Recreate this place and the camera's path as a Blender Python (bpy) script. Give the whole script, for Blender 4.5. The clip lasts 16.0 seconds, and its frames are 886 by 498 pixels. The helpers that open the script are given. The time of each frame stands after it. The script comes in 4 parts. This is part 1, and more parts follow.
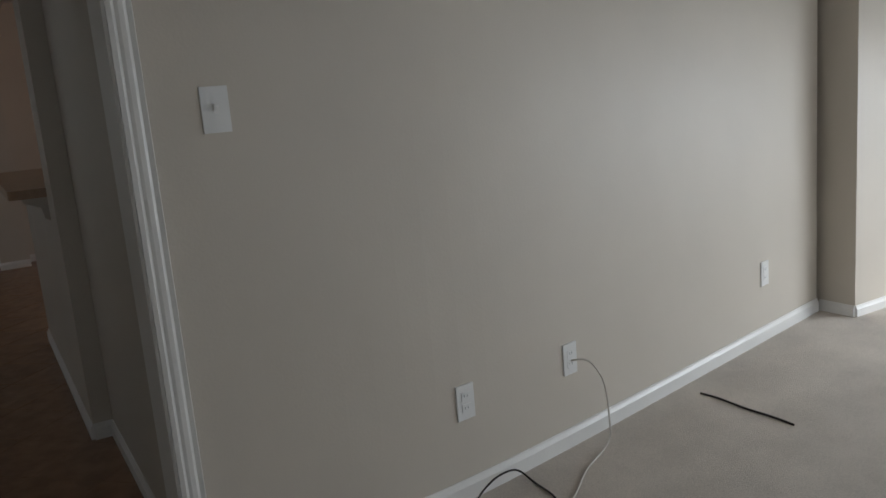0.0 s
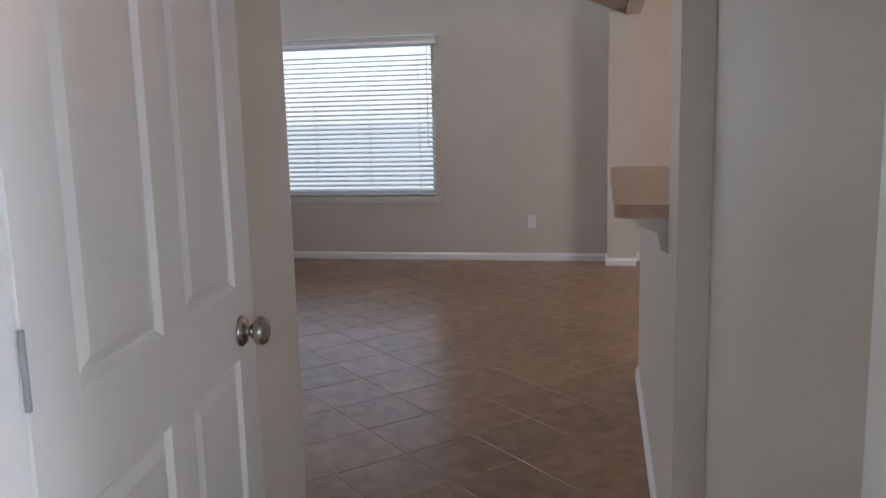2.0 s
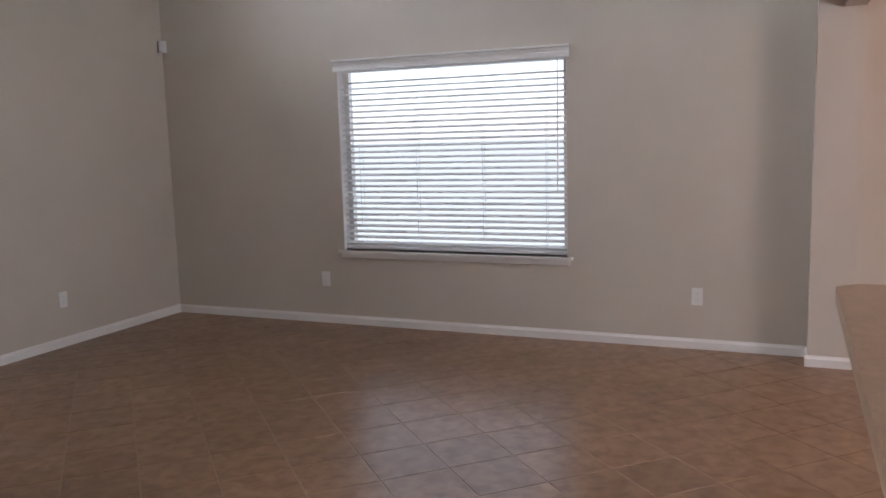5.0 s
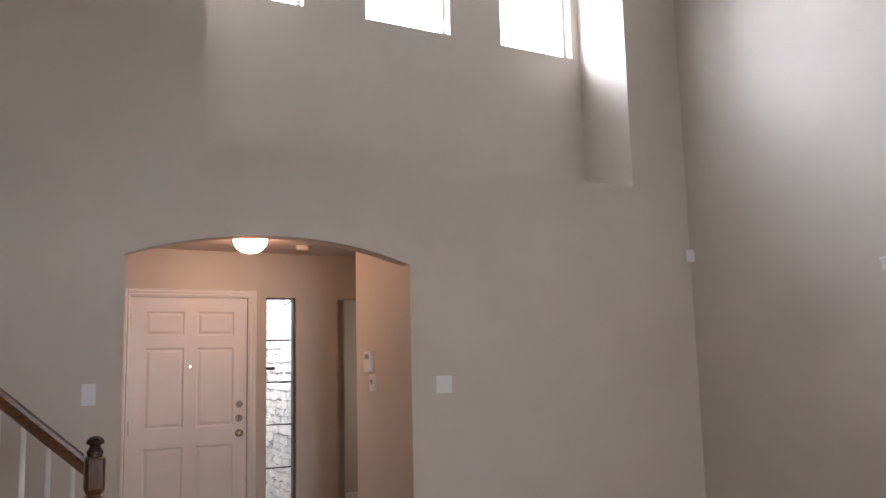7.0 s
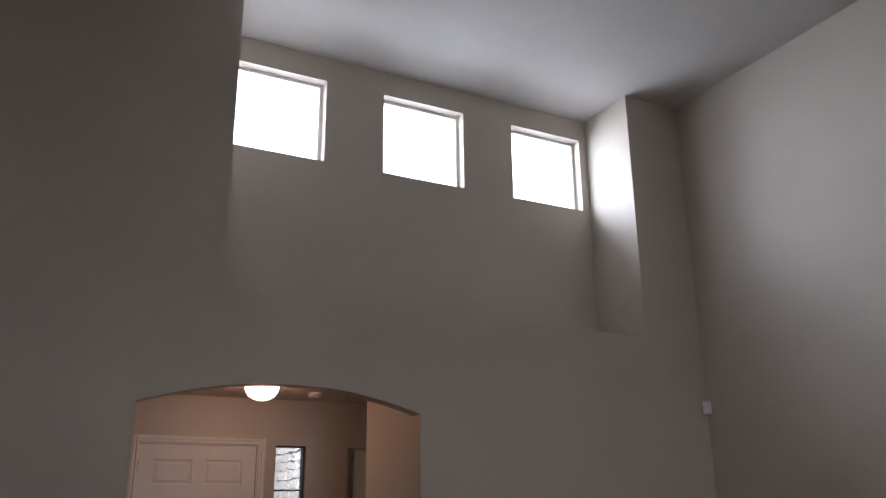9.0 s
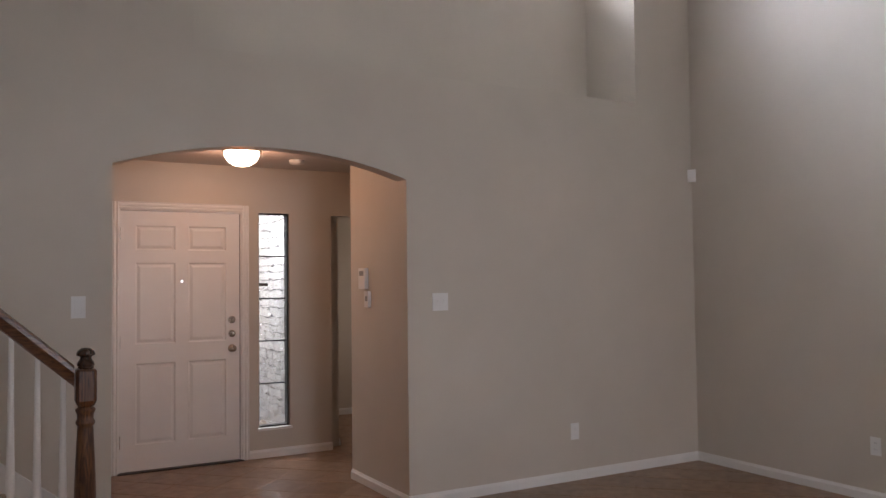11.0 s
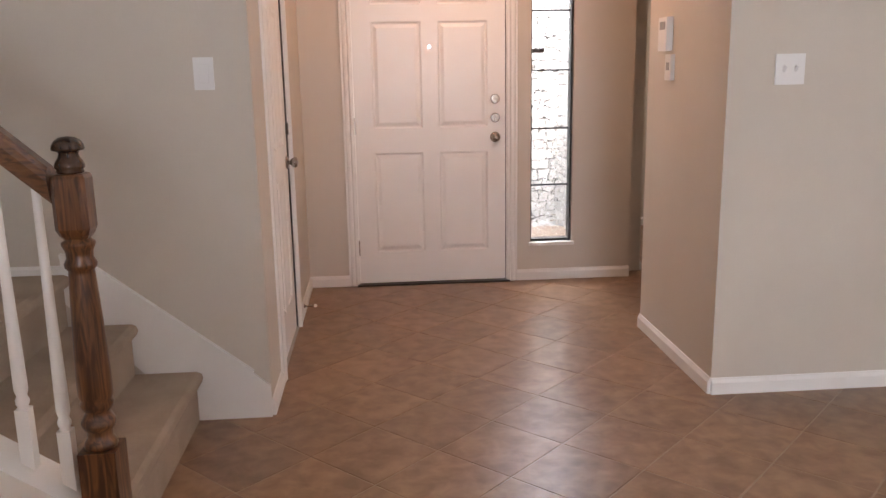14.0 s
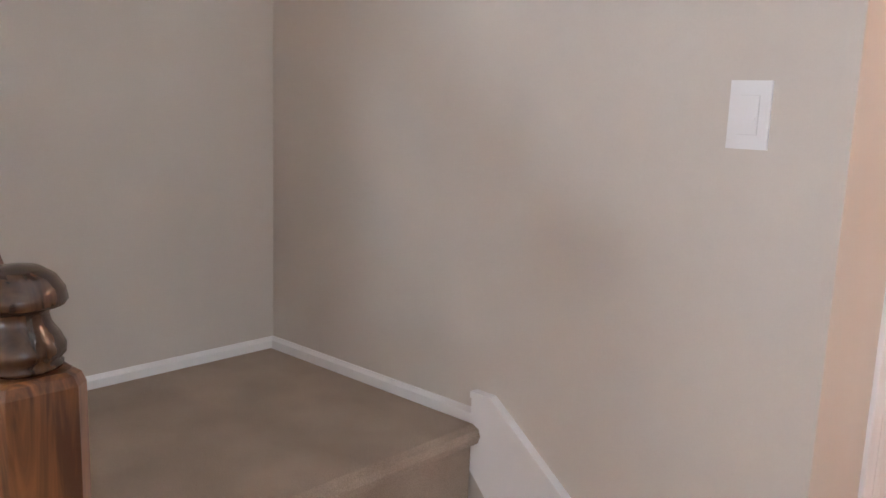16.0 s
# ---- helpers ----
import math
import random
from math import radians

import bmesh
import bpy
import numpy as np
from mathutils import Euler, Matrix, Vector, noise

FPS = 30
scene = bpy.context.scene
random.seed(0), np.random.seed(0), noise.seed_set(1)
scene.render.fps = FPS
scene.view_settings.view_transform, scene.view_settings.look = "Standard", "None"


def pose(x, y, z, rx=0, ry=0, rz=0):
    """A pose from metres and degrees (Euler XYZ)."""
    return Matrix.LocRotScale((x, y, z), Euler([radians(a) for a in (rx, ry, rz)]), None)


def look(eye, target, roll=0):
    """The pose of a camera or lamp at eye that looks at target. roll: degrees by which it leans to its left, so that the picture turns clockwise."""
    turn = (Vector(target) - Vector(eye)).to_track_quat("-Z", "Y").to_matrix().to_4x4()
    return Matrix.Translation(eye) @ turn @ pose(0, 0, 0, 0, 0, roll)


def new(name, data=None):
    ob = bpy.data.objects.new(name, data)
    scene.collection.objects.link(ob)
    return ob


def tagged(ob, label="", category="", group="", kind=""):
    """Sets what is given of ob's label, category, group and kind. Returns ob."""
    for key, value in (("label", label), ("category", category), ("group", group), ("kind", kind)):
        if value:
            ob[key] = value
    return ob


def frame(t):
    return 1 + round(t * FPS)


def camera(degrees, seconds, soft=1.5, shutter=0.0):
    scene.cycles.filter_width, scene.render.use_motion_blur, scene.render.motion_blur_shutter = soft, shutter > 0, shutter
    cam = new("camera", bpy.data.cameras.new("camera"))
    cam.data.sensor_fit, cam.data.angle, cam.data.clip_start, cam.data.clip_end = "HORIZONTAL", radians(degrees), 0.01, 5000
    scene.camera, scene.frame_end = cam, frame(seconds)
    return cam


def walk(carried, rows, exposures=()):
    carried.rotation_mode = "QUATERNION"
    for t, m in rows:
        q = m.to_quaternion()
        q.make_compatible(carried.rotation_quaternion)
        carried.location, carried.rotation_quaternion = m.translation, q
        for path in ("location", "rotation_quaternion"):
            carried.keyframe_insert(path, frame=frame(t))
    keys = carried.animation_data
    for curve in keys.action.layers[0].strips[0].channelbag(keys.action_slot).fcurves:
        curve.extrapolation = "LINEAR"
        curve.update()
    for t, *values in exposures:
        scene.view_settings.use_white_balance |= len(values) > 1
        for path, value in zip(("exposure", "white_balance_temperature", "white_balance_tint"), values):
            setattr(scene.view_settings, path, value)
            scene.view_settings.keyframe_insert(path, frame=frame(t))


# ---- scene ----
cam = camera(57.0, 16.0)
PATH = [
    (0, (-4.291, -0.432, 1.338), (-2.585, -1.404, 0.956), -4.9),
    (0.5, (-3.957, -0.549, 1.333), (-2.071, -1.126, 0.997), -3.1),
    (1, (-3.457, -0.643, 1.324), (-1.488, -0.795, 1.005), -2.6),
    (1.5, (-3.109, -0.636, 1.327), (-1.144, -0.429, 1.022), -1.5),
    (2, (-2.765, -0.529, 1.327), (-0.828, -0.148, 1.009), -1.4),
    (2.5, (-2.409, -0.414, 1.31), (-0.478, -0.004, 0.988), -0.6),
    (3, (-2.07, -0.355, 1.328), (-0.144, 0.077, 1.005), -0.5),
    (3.2, (-1.94, -0.357, 1.325), (-0.016, 0.087, 1.007), -0.4),
    (5.3, (-0.785, -0.509, 1.473), (0.952, 0.453, 1.232), -2.2),
    (5.5, (-0.69, -0.56, 1.446), (0.939, 0.58, 1.239), -2.5),
    (6, (-0.335, -0.439, 1.335), (1.001, 1.048, 1.286), -2.3),
    (6.5, (-0.338, -0.379, 1.446), (0.769, 1.285, 1.543), -2.1),
    (7, (-0.357, -0.401, 1.483), (0.605, 1.332, 1.753), -1.4),
    (7.5, (-0.385, -0.455, 1.5), (0.535, 1.268, 1.927), -0.8),
    (8, (-0.379, -0.496, 1.522), (0.521, 1.197, 2.092), -0.7),
    (8.2, (-0.368, -0.501, 1.52), (0.522, 1.178, 2.142), -0.6),
    (10.5, (-0.342, -0.307, 1.497), (0.603, 1.422, 1.84), -0.7),
    (11, (-0.33, -0.269, 1.455), (0.656, 1.47, 1.535), -0.7),
    (11.5, (-0.266, -0.222, 1.413), (0.728, 1.502, 1.213), 0.2),
    (12, (-0.126, -0.063, 1.355), (0.817, 1.653, 0.945), 0.7),
    (12.5, (0.083, 0.151, 1.373), (0.912, 1.894, 0.849), 0.8),
    (13, (0.398, 0.497, 1.359), (1.016, 2.323, 0.827), -0.6),
    (13.5, (0.608, 0.93, 1.34), (1.01, 2.83, 0.859), -1.3),
    (14, (0.746, 1.387, 1.338), (0.898, 3.335, 0.911), -1.0),
    (14.5, (0.821, 1.841, 1.339), (0.683, 3.799, 0.956), -0.1),
    (15, (0.819, 2.295, 1.335), (0.348, 4.206, 0.982), 1.1),
    (15.5, (0.827, 2.641, 1.331), (-0.046, 4.413, 1.019), 1.8),
    (16, (0.700, 3.083, 1.34), (-0.6265, 4.5435, 0.992), 2.1),
]
EXPOSURES = [(0, -2.35, 6600, 8), (0.7, -1.3, 6750, 11.5), (1.5, -0.5, 6400, 12), (2.2, 0.0, 6100, 13), (3.2, 0.15, 6150, 14), (5.3, 0.15, 6450, 17), (6.0, 0.15, 6450, 17), (6.5, 0.5, 6600, 17), (7.2, 0.48, 6450, 17), (8.0, -0.48, 6400, 17), (10.4, -0.92, 6400, 17), (11.0, 0.2, 6550, 17), (12.0, 0.85, 6850, 17), (12.8, 1.42, 6830, 16.5), (14.0, 1.25, 6650, 16), (15.0, 1.0, 6650, 16), (16.0, 1.8, 6200, 15)]
walk(cam, [(t, look(eye, target, roll)) for t, eye, target, roll in PATH], EXPOSURES)

# ---- world and large lights ----
world = bpy.data.worlds.new("world")
scene.world = world
world.use_nodes = True
wn = world.node_tree.nodes
sky = wn.new("ShaderNodeTexSky")
sky.sky_type = "NISHITA"
sky.sun_disc = False
sky.sun_elevation, sky.sun_rotation = radians(48), radians(215)
world.node_tree.links.new(sky.outputs[0], wn["Background"].inputs[0])
wn["Background"].inputs[1].default_value = 0.12

sun = new("sun", bpy.data.lights.new("sun", "SUN"))
sun.data.energy, sun.data.angle, sun.data.color = 2.5, radians(0.6), (1.0, 0.95, 0.88)
sun.matrix_world = look((-20, -28, 38), (0, 0, 0))


def area(name, eye, target, w, h, watts, color):
    lamp = new(name, bpy.data.lights.new(name, "AREA"))
    lamp.data.shape, lamp.data.size, lamp.data.size_y = "RECTANGLE", w, h
    lamp.data.energy, lamp.data.color = watts, color
    lamp.matrix_world = look(eye, target)
    return lamp


DAY = (0.82, 0.90, 1.0)
# lamps outside the window openings, standing in for sky light
area("sky_east_window", (5.25, 1.9, 1.3), (4.0, 1.9, 1.3), 2.6, 2.2, 21, DAY)
area("sky_clerestory", (2.43, 6.0, 4.78), (2.43, 4.0, 4.70), 5.6, 1.25, 800, DAY)
area("sky_sidelight", (1.95, 8.25, 2.95), (1.85, 5.0, 0.0), 1.6, 0.7, 60, DAY)
# added lamp that brightens the porch stones in place of open sky
area("sky_porch", (1.8, 7.15, 2.25), (1.9, 8.6, 0.7), 1.0, 0.3, 62, DAY)
area("sky_bedroom_window", (-3.3, -5.75, 1.0), (-3.1, -4.4, -1.0), 2.0, 1.2, 300, DAY)
# lamps at unseen west windows, added to light the door and vestibule
for cy, watts in ((-3.7, 125), (0.1, 20)):
    area("west_bedroom_fill", (-6.75, cy, 1.3), (-4.6, cy, 0.0), 1.5, 1.2, watts, DAY)
# this kitchen window is unseen, placed for daylight from the south
area("sky_kitchen_window", (1.5, -4.95, 1.3), (1.9, -2, 1.2), 2.0, 1.8, 62, DAY)
# warm fill lamp added to brighten the hallway, not sky light
area("hall_fill", (4.75, 7.4, 1.4), (3.2, 7.4, 1.2), 1.0, 1.2, 7, (1.0, 0.82, 0.66))
foyer_bulb = new("foyer_bulb", bpy.data.lights.new("foyer_bulb", "POINT"))
foyer_bulb.data.energy, foyer_bulb.data.color, foyer_bulb.data.shadow_soft_size = 3.9, (1.0, 0.31, 0.115), 0.06
foyer_bulb.location = (1.315, 5.58, 2.22)
kitchen_bulb = new("kitchen_bulb", bpy.data.lights.new("kitchen_bulb", "POINT"))
kitchen_bulb.data.energy, kitchen_bulb.data.color, kitchen_bulb.data.shadow_soft_size = 24, (1.0, 0.50, 0.27), 0.12
kitchen_bulb.location = (3.2, -2.42, 2.1)


# ---- materials ----
def material(name, base, rough=0.6, metal=0.0, spread=0.08, scale=6.0, grain=0.0, grain_scale=220.0, bump=0.0, bump_scale=140.0, coat=0.0):
    """A surface with slow blotches, fine grain and a fine relief, at real size."""
    m = bpy.data.materials.new(name)
    m.use_nodes = True
    n, l = m.node_tree.nodes, m.node_tree.links
    b = n["Principled BSDF"]
    b.inputs["Roughness"].default_value, b.inputs["Metallic"].default_value = rough, metal
    b.inputs["Coat Weight"].default_value = coat
    geo = n.new("ShaderNodeNewGeometry")
    big = n.new("ShaderNodeTexNoise")
    big.inputs["Scale"].default_value, big.inputs["Detail"].default_value = scale, 4
    l.new(geo.outputs["Position"], big.inputs["Vector"])
    ramp = n.new("ShaderNodeValToRGB")
    lo, hi = [max(0.0, c * (1 - spread)) for c in base], [min(1.0, c * (1 + spread)) for c in base]
    ramp.color_ramp.elements[0].position, ramp.color_ramp.elements[1].position = 0.3, 0.7
    ramp.color_ramp.elements[0].color, ramp.color_ramp.elements[1].color = (*lo, 1), (*hi, 1)
    l.new(big.outputs[0], ramp.inputs[0])
    colour = ramp.outputs[0]
    fine = n.new("ShaderNodeTexNoise")
    fine.inputs["Scale"].default_value, fine.inputs["Detail"].default_value = grain_scale, 3
    l.new(geo.outputs["Position"], fine.inputs["Vector"])
    if grain:
        mix = n.new("ShaderNodeMix")
        mix.data_type, mix.blend_type = "RGBA", "MULTIPLY"
        mix.inputs[0].default_value = 1.0
        mp = n.new("ShaderNodeMapRange")
        mp.inputs[1].default_value, mp.inputs[2].default_value = 0.25, 0.75
        mp.inputs[3].default_value, mp.inputs[4].default_value = 1 - grain, 1 + grain
        l.new(fine.outputs[0], mp.inputs[0])
        l.new(colour, mix.inputs[6]), l.new(mp.outputs[0], mix.inputs[7])
        colour = mix.outputs[2]
    l.new(colour, b.inputs["Base Color"])
    if bump:
        rel = n.new("ShaderNodeTexNoise")
        rel.inputs["Scale"].default_value, rel.inputs["Detail"].default_value = bump_scale, 2
        l.new(geo.outputs["Position"], rel.inputs["Vector"])
        bm_ = n.new("ShaderNodeBump")
        bm_.inputs["Strength"].default_value, bm_.inputs["Distance"].default_value = bump, 0.004
        l.new(rel.outputs[0], bm_.inputs["Height"])
        l.new(bm_.outputs[0], b.inputs["Normal"])
    return m


def wood(name, dark, light, along="x", rough=0.3):
    m = bpy.data.materials.new(name)
    m.use_nodes = True
    n, l = m.node_tree.nodes, m.node_tree.links
    b = n["Principled BSDF"]
    b.inputs["Roughness"].default_value, b.inputs["Coat Weight"].default_value = rough, 0.22
    b.inputs["Coat Roughness"].default_value = 0.15
    tc = n.new("ShaderNodeTexCoord")
    mapping = n.new("ShaderNodeMapping")
    mapping.inputs["Scale"].default_value = {"x": (4, 48, 48), "z": (44, 44, 4.5)}[along]
    l.new(tc.outputs["Object"], mapping.inputs[0])
    noise_ = n.new("ShaderNodeTexNoise")
    noise_.inputs["Scale"].default_value, noise_.inputs["Detail"].default_value, noise_.inputs["Distortion"].default_value = 1.0, 5, 2.0
    l.new(mapping.outputs[0], noise_.inputs["Vector"])
    ramp = n.new("ShaderNodeValToRGB")
    ramp.color_ramp.elements[0].position, ramp.color_ramp.elements[1].position = 0.38, 0.66
    ramp.color_ramp.elements[0].color, ramp.color_ramp.elements[1].color = (*dark, 1), (*light, 1)
    l.new(noise_.outputs[0], ramp.inputs[0])
    l.new(ramp.outputs[0], b.inputs["Base Color"])
    return m


def tile_material(name, dark, light):
    """Glazed stone-look tile: cloudy veins, a shade of its own for each tile, uneven gloss."""
    m = bpy.data.materials.new(name)
    m.use_nodes = True
    n, l = m.node_tree.nodes, m.node_tree.links
    b = n["Principled BSDF"]
    geo = n.new("ShaderNodeNewGeometry")
    info = n.new("ShaderNodeObjectInfo")
    shift = n.new("ShaderNodeVectorMath")
    shift.operation = "MULTIPLY_ADD"
    shift.inputs[1].default_value, shift.inputs[2].default_value = (1, 1, 1), (0, 0, 0)
    l.new(geo.outputs["Position"], shift.inputs[0])
    l.new(info.outputs["Random"], shift.inputs[2])
    cloud = n.new("ShaderNodeTexNoise")
    cloud.inputs["Scale"].default_value, cloud.inputs["Detail"].default_value, cloud.inputs["Distortion"].default_value = 12, 3, 0.3
    l.new(shift.outputs[0], cloud.inputs["Vector"])
    ramp = n.new("ShaderNodeValToRGB")
    ramp.color_ramp.elements[0].position, ramp.color_ramp.elements[1].position = 0.30, 0.72
    ramp.color_ramp.elements[0].color, ramp.color_ramp.elements[1].color = (*dark, 1), (*light, 1)
    l.new(cloud.outputs[0], ramp.inputs[0])
    hsv = n.new("ShaderNodeHueSaturation")
    mp = n.new("ShaderNodeMapRange")
    mp.inputs[3].default_value, mp.inputs[4].default_value = 0.9, 1.1
    l.new(info.outputs["Random"], mp.inputs[0])
    l.new(mp.outputs[0], hsv.inputs["Value"]), l.new(ramp.outputs[0], hsv.inputs["Color"])
    l.new(hsv.outputs[0], b.inputs["Base Color"])
    b.inputs["Coat Weight"].default_value, b.inputs["Coat Roughness"].default_value = 0.10, 0.15
    b.inputs["Specular IOR Level"].default_value = 0.40
    wear = n.new("ShaderNodeTexNoise")
    wear.inputs["Scale"].default_value, wear.inputs["Detail"].default_value = 22, 5
    l.new(geo.outputs["Position"], wear.inputs["Vector"])
    mr = n.new("ShaderNodeMapRange")
    mr.inputs[3].default_value, mr.inputs[4].default_value = 0.26, 0.36
    l.new(wear.outputs[0], mr.inputs[0]), l.new(mr.outputs[0], b.inputs["Roughness"])
    bump = n.new("ShaderNodeBump")
    bump.inputs["Strength"].default_value, bump.inputs["Distance"].default_value = 0.04, 0.003
    l.new(cloud.outputs[0], bump.inputs["Height"]), l.new(bump.outputs[0], b.inputs["Normal"])
    return m


def glass_material(name, rough=0.0, ripple=0.0, ripple_scale=60.0):
    m = bpy.data.materials.new(name)
    m.use_nodes = True
    n, l = m.node_tree.nodes, m.node_tree.links
    b = n["Principled BSDF"]
    b.inputs["Transmission Weight"].default_value, b.inputs["Roughness"].default_value, b.inputs["IOR"].default_value = 1.0, rough, 1.45
    if ripple:
        geo = n.new("ShaderNodeNewGeometry")
        v = n.new("ShaderNodeTexVoronoi")
        v.inputs["Scale"].default_value = ripple_scale
        l.new(geo.outputs["Position"], v.inputs["Vector"])
        bump = n.new("ShaderNodeBump")
        bump.inputs["Strength"].default_value, bump.inputs["Distance"].default_value = ripple, 0.006
        l.new(v.outputs["Distance"], bump.inputs["Height"]), l.new(bump.outputs[0], b.inputs["Normal"])
    return m


def glow_material(name, color, strength):
    m = bpy.data.materials.new(name)
    m.use_nodes = True
    b = m.node_tree.nodes["Principled BSDF"]
    b.inputs["Base Color"].default_value = (0.9, 0.88, 0.84, 1)
    b.inputs["Emission Color"].default_value, b.inputs["Emission Strength"].default_value = (*color, 1), strength
    return m


PAINT = material("beige_wall_paint", (0.592, 0.54, 0.472), 0.5, spread=0.03, scale=2.0, grain=0.015, bump=0.10, bump_scale=110)
CEIL = material("ceiling_paint", (0.58, 0.565, 0.545), 0.85, spread=0.02, bump=0.3, bump_scale=90)
TRIM = material("white_trim_paint", (0.80, 0.79, 0.77), 0.35, spread=0.02, scale=5, bump=0.04, bump_scale=60)
DOOR = material("white_door_paint", (0.80, 0.79, 0.775), 0.30, spread=0.025, scale=3, bump=0.06, bump_scale=50)
TILE = tile_material("brown_stone_look_tile", (0.176, 0.093, 0.050), (0.308, 0.184, 0.108))
GROUT = material("tan_grout", (0.29, 0.205, 0.142), 0.5, spread=0.12, scale=20, grain=0.1, bump=0.3)
CARPET = material("tan_carpet", (0.40, 0.31, 0.235), 0.95, spread=0.13, scale=5, grain=0.28, grain_scale=420, bump=0.9, bump_scale=420)
CARPET_B = material("pale_carpet", (0.60, 0.54, 0.48), 0.95, spread=0.12, scale=3, grain=0.25, grain_scale=380, bump=0.9, bump_scale=380)
OAK = wood("stained_oak_upright", (0.052, 0.018, 0.007), (0.190, 0.078, 0.027), "z")
OAK_D = wood("dark_stained_oak", (0.028, 0.012, 0.006), (0.060, 0.028, 0.014), "z", 0.22)
OAK_R = wood("stained_oak_rail", (0.060, 0.022, 0.009), (0.175, 0.072, 0.026), "x")
NICKEL = material("satin_nickel", (0.42, 0.39, 0.355), 0.25, 1.0, spread=0.05, scale=40)
BRONZE = material("dark_bronze", (0.05, 0.045, 0.04), 0.45, 0.6)
PLASTIC = material("white_plastic", (0.80, 0.80, 0.79), 0.35, spread=0.01)
# darker plastic that paints the shade round a switch rocker
SHADE_PLASTIC = material("gap_shade_plastic", (0.66, 0.66, 0.65), 0.4)
GREY_PLASTIC = material("grey_plastic", (0.30, 0.31, 0.32), 0.4)
SLAT = material("white_blind_slat", (0.82, 0.82, 0.81), 0.42, spread=0.015, scale=10)
LEAD = material("lead_came", (0.05, 0.05, 0.052), 0.5, 0.5)
LAMINATE = material("tan_laminate", (0.44, 0.30, 0.20), 0.35, spread=0.1, scale=25, grain=0.1, grain_scale=160)
GLASS = glass_material("clear_glass")
RIPPLE = glass_material("glue_chip_glass", 0.03, 1.0, 20)
LAMP = glow_material("lit_frosted_glass", (1.0, 0.80, 0.58), 9.0)
# emission stands in for daylight coming through the peephole
LENS_GLOW = glow_material("lens_daylight_glow", (0.9, 0.93, 1.0), 3.0)
STONE = material("limestone", (0.58, 0.55, 0.50), 0.9, spread=0.2, scale=9, grain=0.15, bump=0.6, bump_scale=40)
MORTAR = material("dark_mortar", (0.17, 0.16, 0.15), 0.95)
CONCRETE = material("concrete", (0.42, 0.41, 0.39), 0.9, spread=0.12, scale=3, grain=0.1)
GRASS = material("lawn", (0.07, 0.11, 0.035), 0.95, spread=0.35, scale=4, grain=0.3)
WHITE_CORD = material("white_cord", (0.62, 0.58, 0.53), 0.5)
DARK_CORD = material("dark_cord", (0.03, 0.022, 0.02), 0.6)


# ---- building helpers ----
def box(bm, x0, x1, y0, y1, z0, z1):
    vs = [bm.verts.new(p) for p in ((x0, y0, z0), (x1, y0, z0), (x1, y1, z0), (x0, y1, z0), (x0, y0, z1), (x1, y0, z1), (x1, y1, z1), (x0, y1, z1))]
    for q in ((0, 3, 2, 1), (4, 5, 6, 7), (0, 1, 5, 4), (1, 2, 6, 5), (2, 3, 7, 6), (3, 0, 4, 7)):
        bm.faces.new([vs[i] for i in q])
    return vs


def prism(bm, outline, axis, a, b):
    """An outline of two coordinates drawn out along an axis from a to b."""
    def at(p, q, w):
        return {"x": (w, p, q), "y": (p, w, q), "z": (p, q, w)}[axis]
    lo = [bm.verts.new(at(p, q, a)) for p, q in outline]
    hi = [bm.verts.new(at(p, q, b)) for p, q in outline]
    bm.faces.new(lo), bm.faces.new(hi[::-1])
    for i in range(len(lo)):
        j = (i + 1) % len(lo)
        bm.faces.new((lo[j], lo[i], hi[i], hi[j]))


def lathe(bm, rings, turns=20, square=()):
    """Rings of (radius, height) turned round z; rings numbered in square are squared off."""
    rows = []
    for k, (r, z) in enumerate(rings):
        row = []
        for i in range(turns):
            a = 2 * math.pi * (i + 0.5) / turns
            row.append(bm.verts.new((r * math.cos(a), r * math.sin(a), z)))
        rows.append(row)
    for lo, hi in zip(rows, rows[1:]):
        for i in range(turns):
            j = (i + 1) % turns
            bm.faces.new((lo[i], lo[j], hi[j], hi[i]))
    bm.faces.new(rows[0][::-1]), bm.faces.new(rows[-1])


def tube(bm, points, r, turns=6):
    rows = []
    for k, p in enumerate(points):
        p = Vector(p)
        d = (Vector(points[min(k + 1, len(points) - 1)]) - Vector(points[max(k - 1, 0)])).normalized()
        side = d.cross(Vector((0, 0, 1)) if abs(d.z) < 0.9 else Vector((1, 0, 0))).normalized()
        up = side.cross(d)
        rows.append([bm.verts.new(p + r * (math.cos(2 * math.pi * i / turns) * side + math.sin(2 * math.pi * i / turns) * up)) for i in range(turns)])
    for lo, hi in zip(rows, rows[1:]):
        for i in range(turns):
            j = (i + 1) % turns
            bm.faces.new((lo[i], lo[j], hi[j], hi[i]))
    bm.faces.new(rows[0][::-1]), bm.faces.new(rows[-1])


def smooth_curve(points, steps=8):
    out = []
    for i in range(len(points) - 1):
        p0, p1, p2, p3 = [Vector(points[max(0, min(len(points) - 1, i + k))]) for k in (-1, 0, 1, 2)]
        for s in range(steps):
            t = s / steps
            out.append(0.5 * (2 * p1 + (p2 - p0) * t + (2 * p0 - 5 * p1 + 4 * p2 - p3) * t * t + (3 * p1 - p0 - 3 * p2 + p3) * t ** 3))
    return out + [Vector(points[-1])]


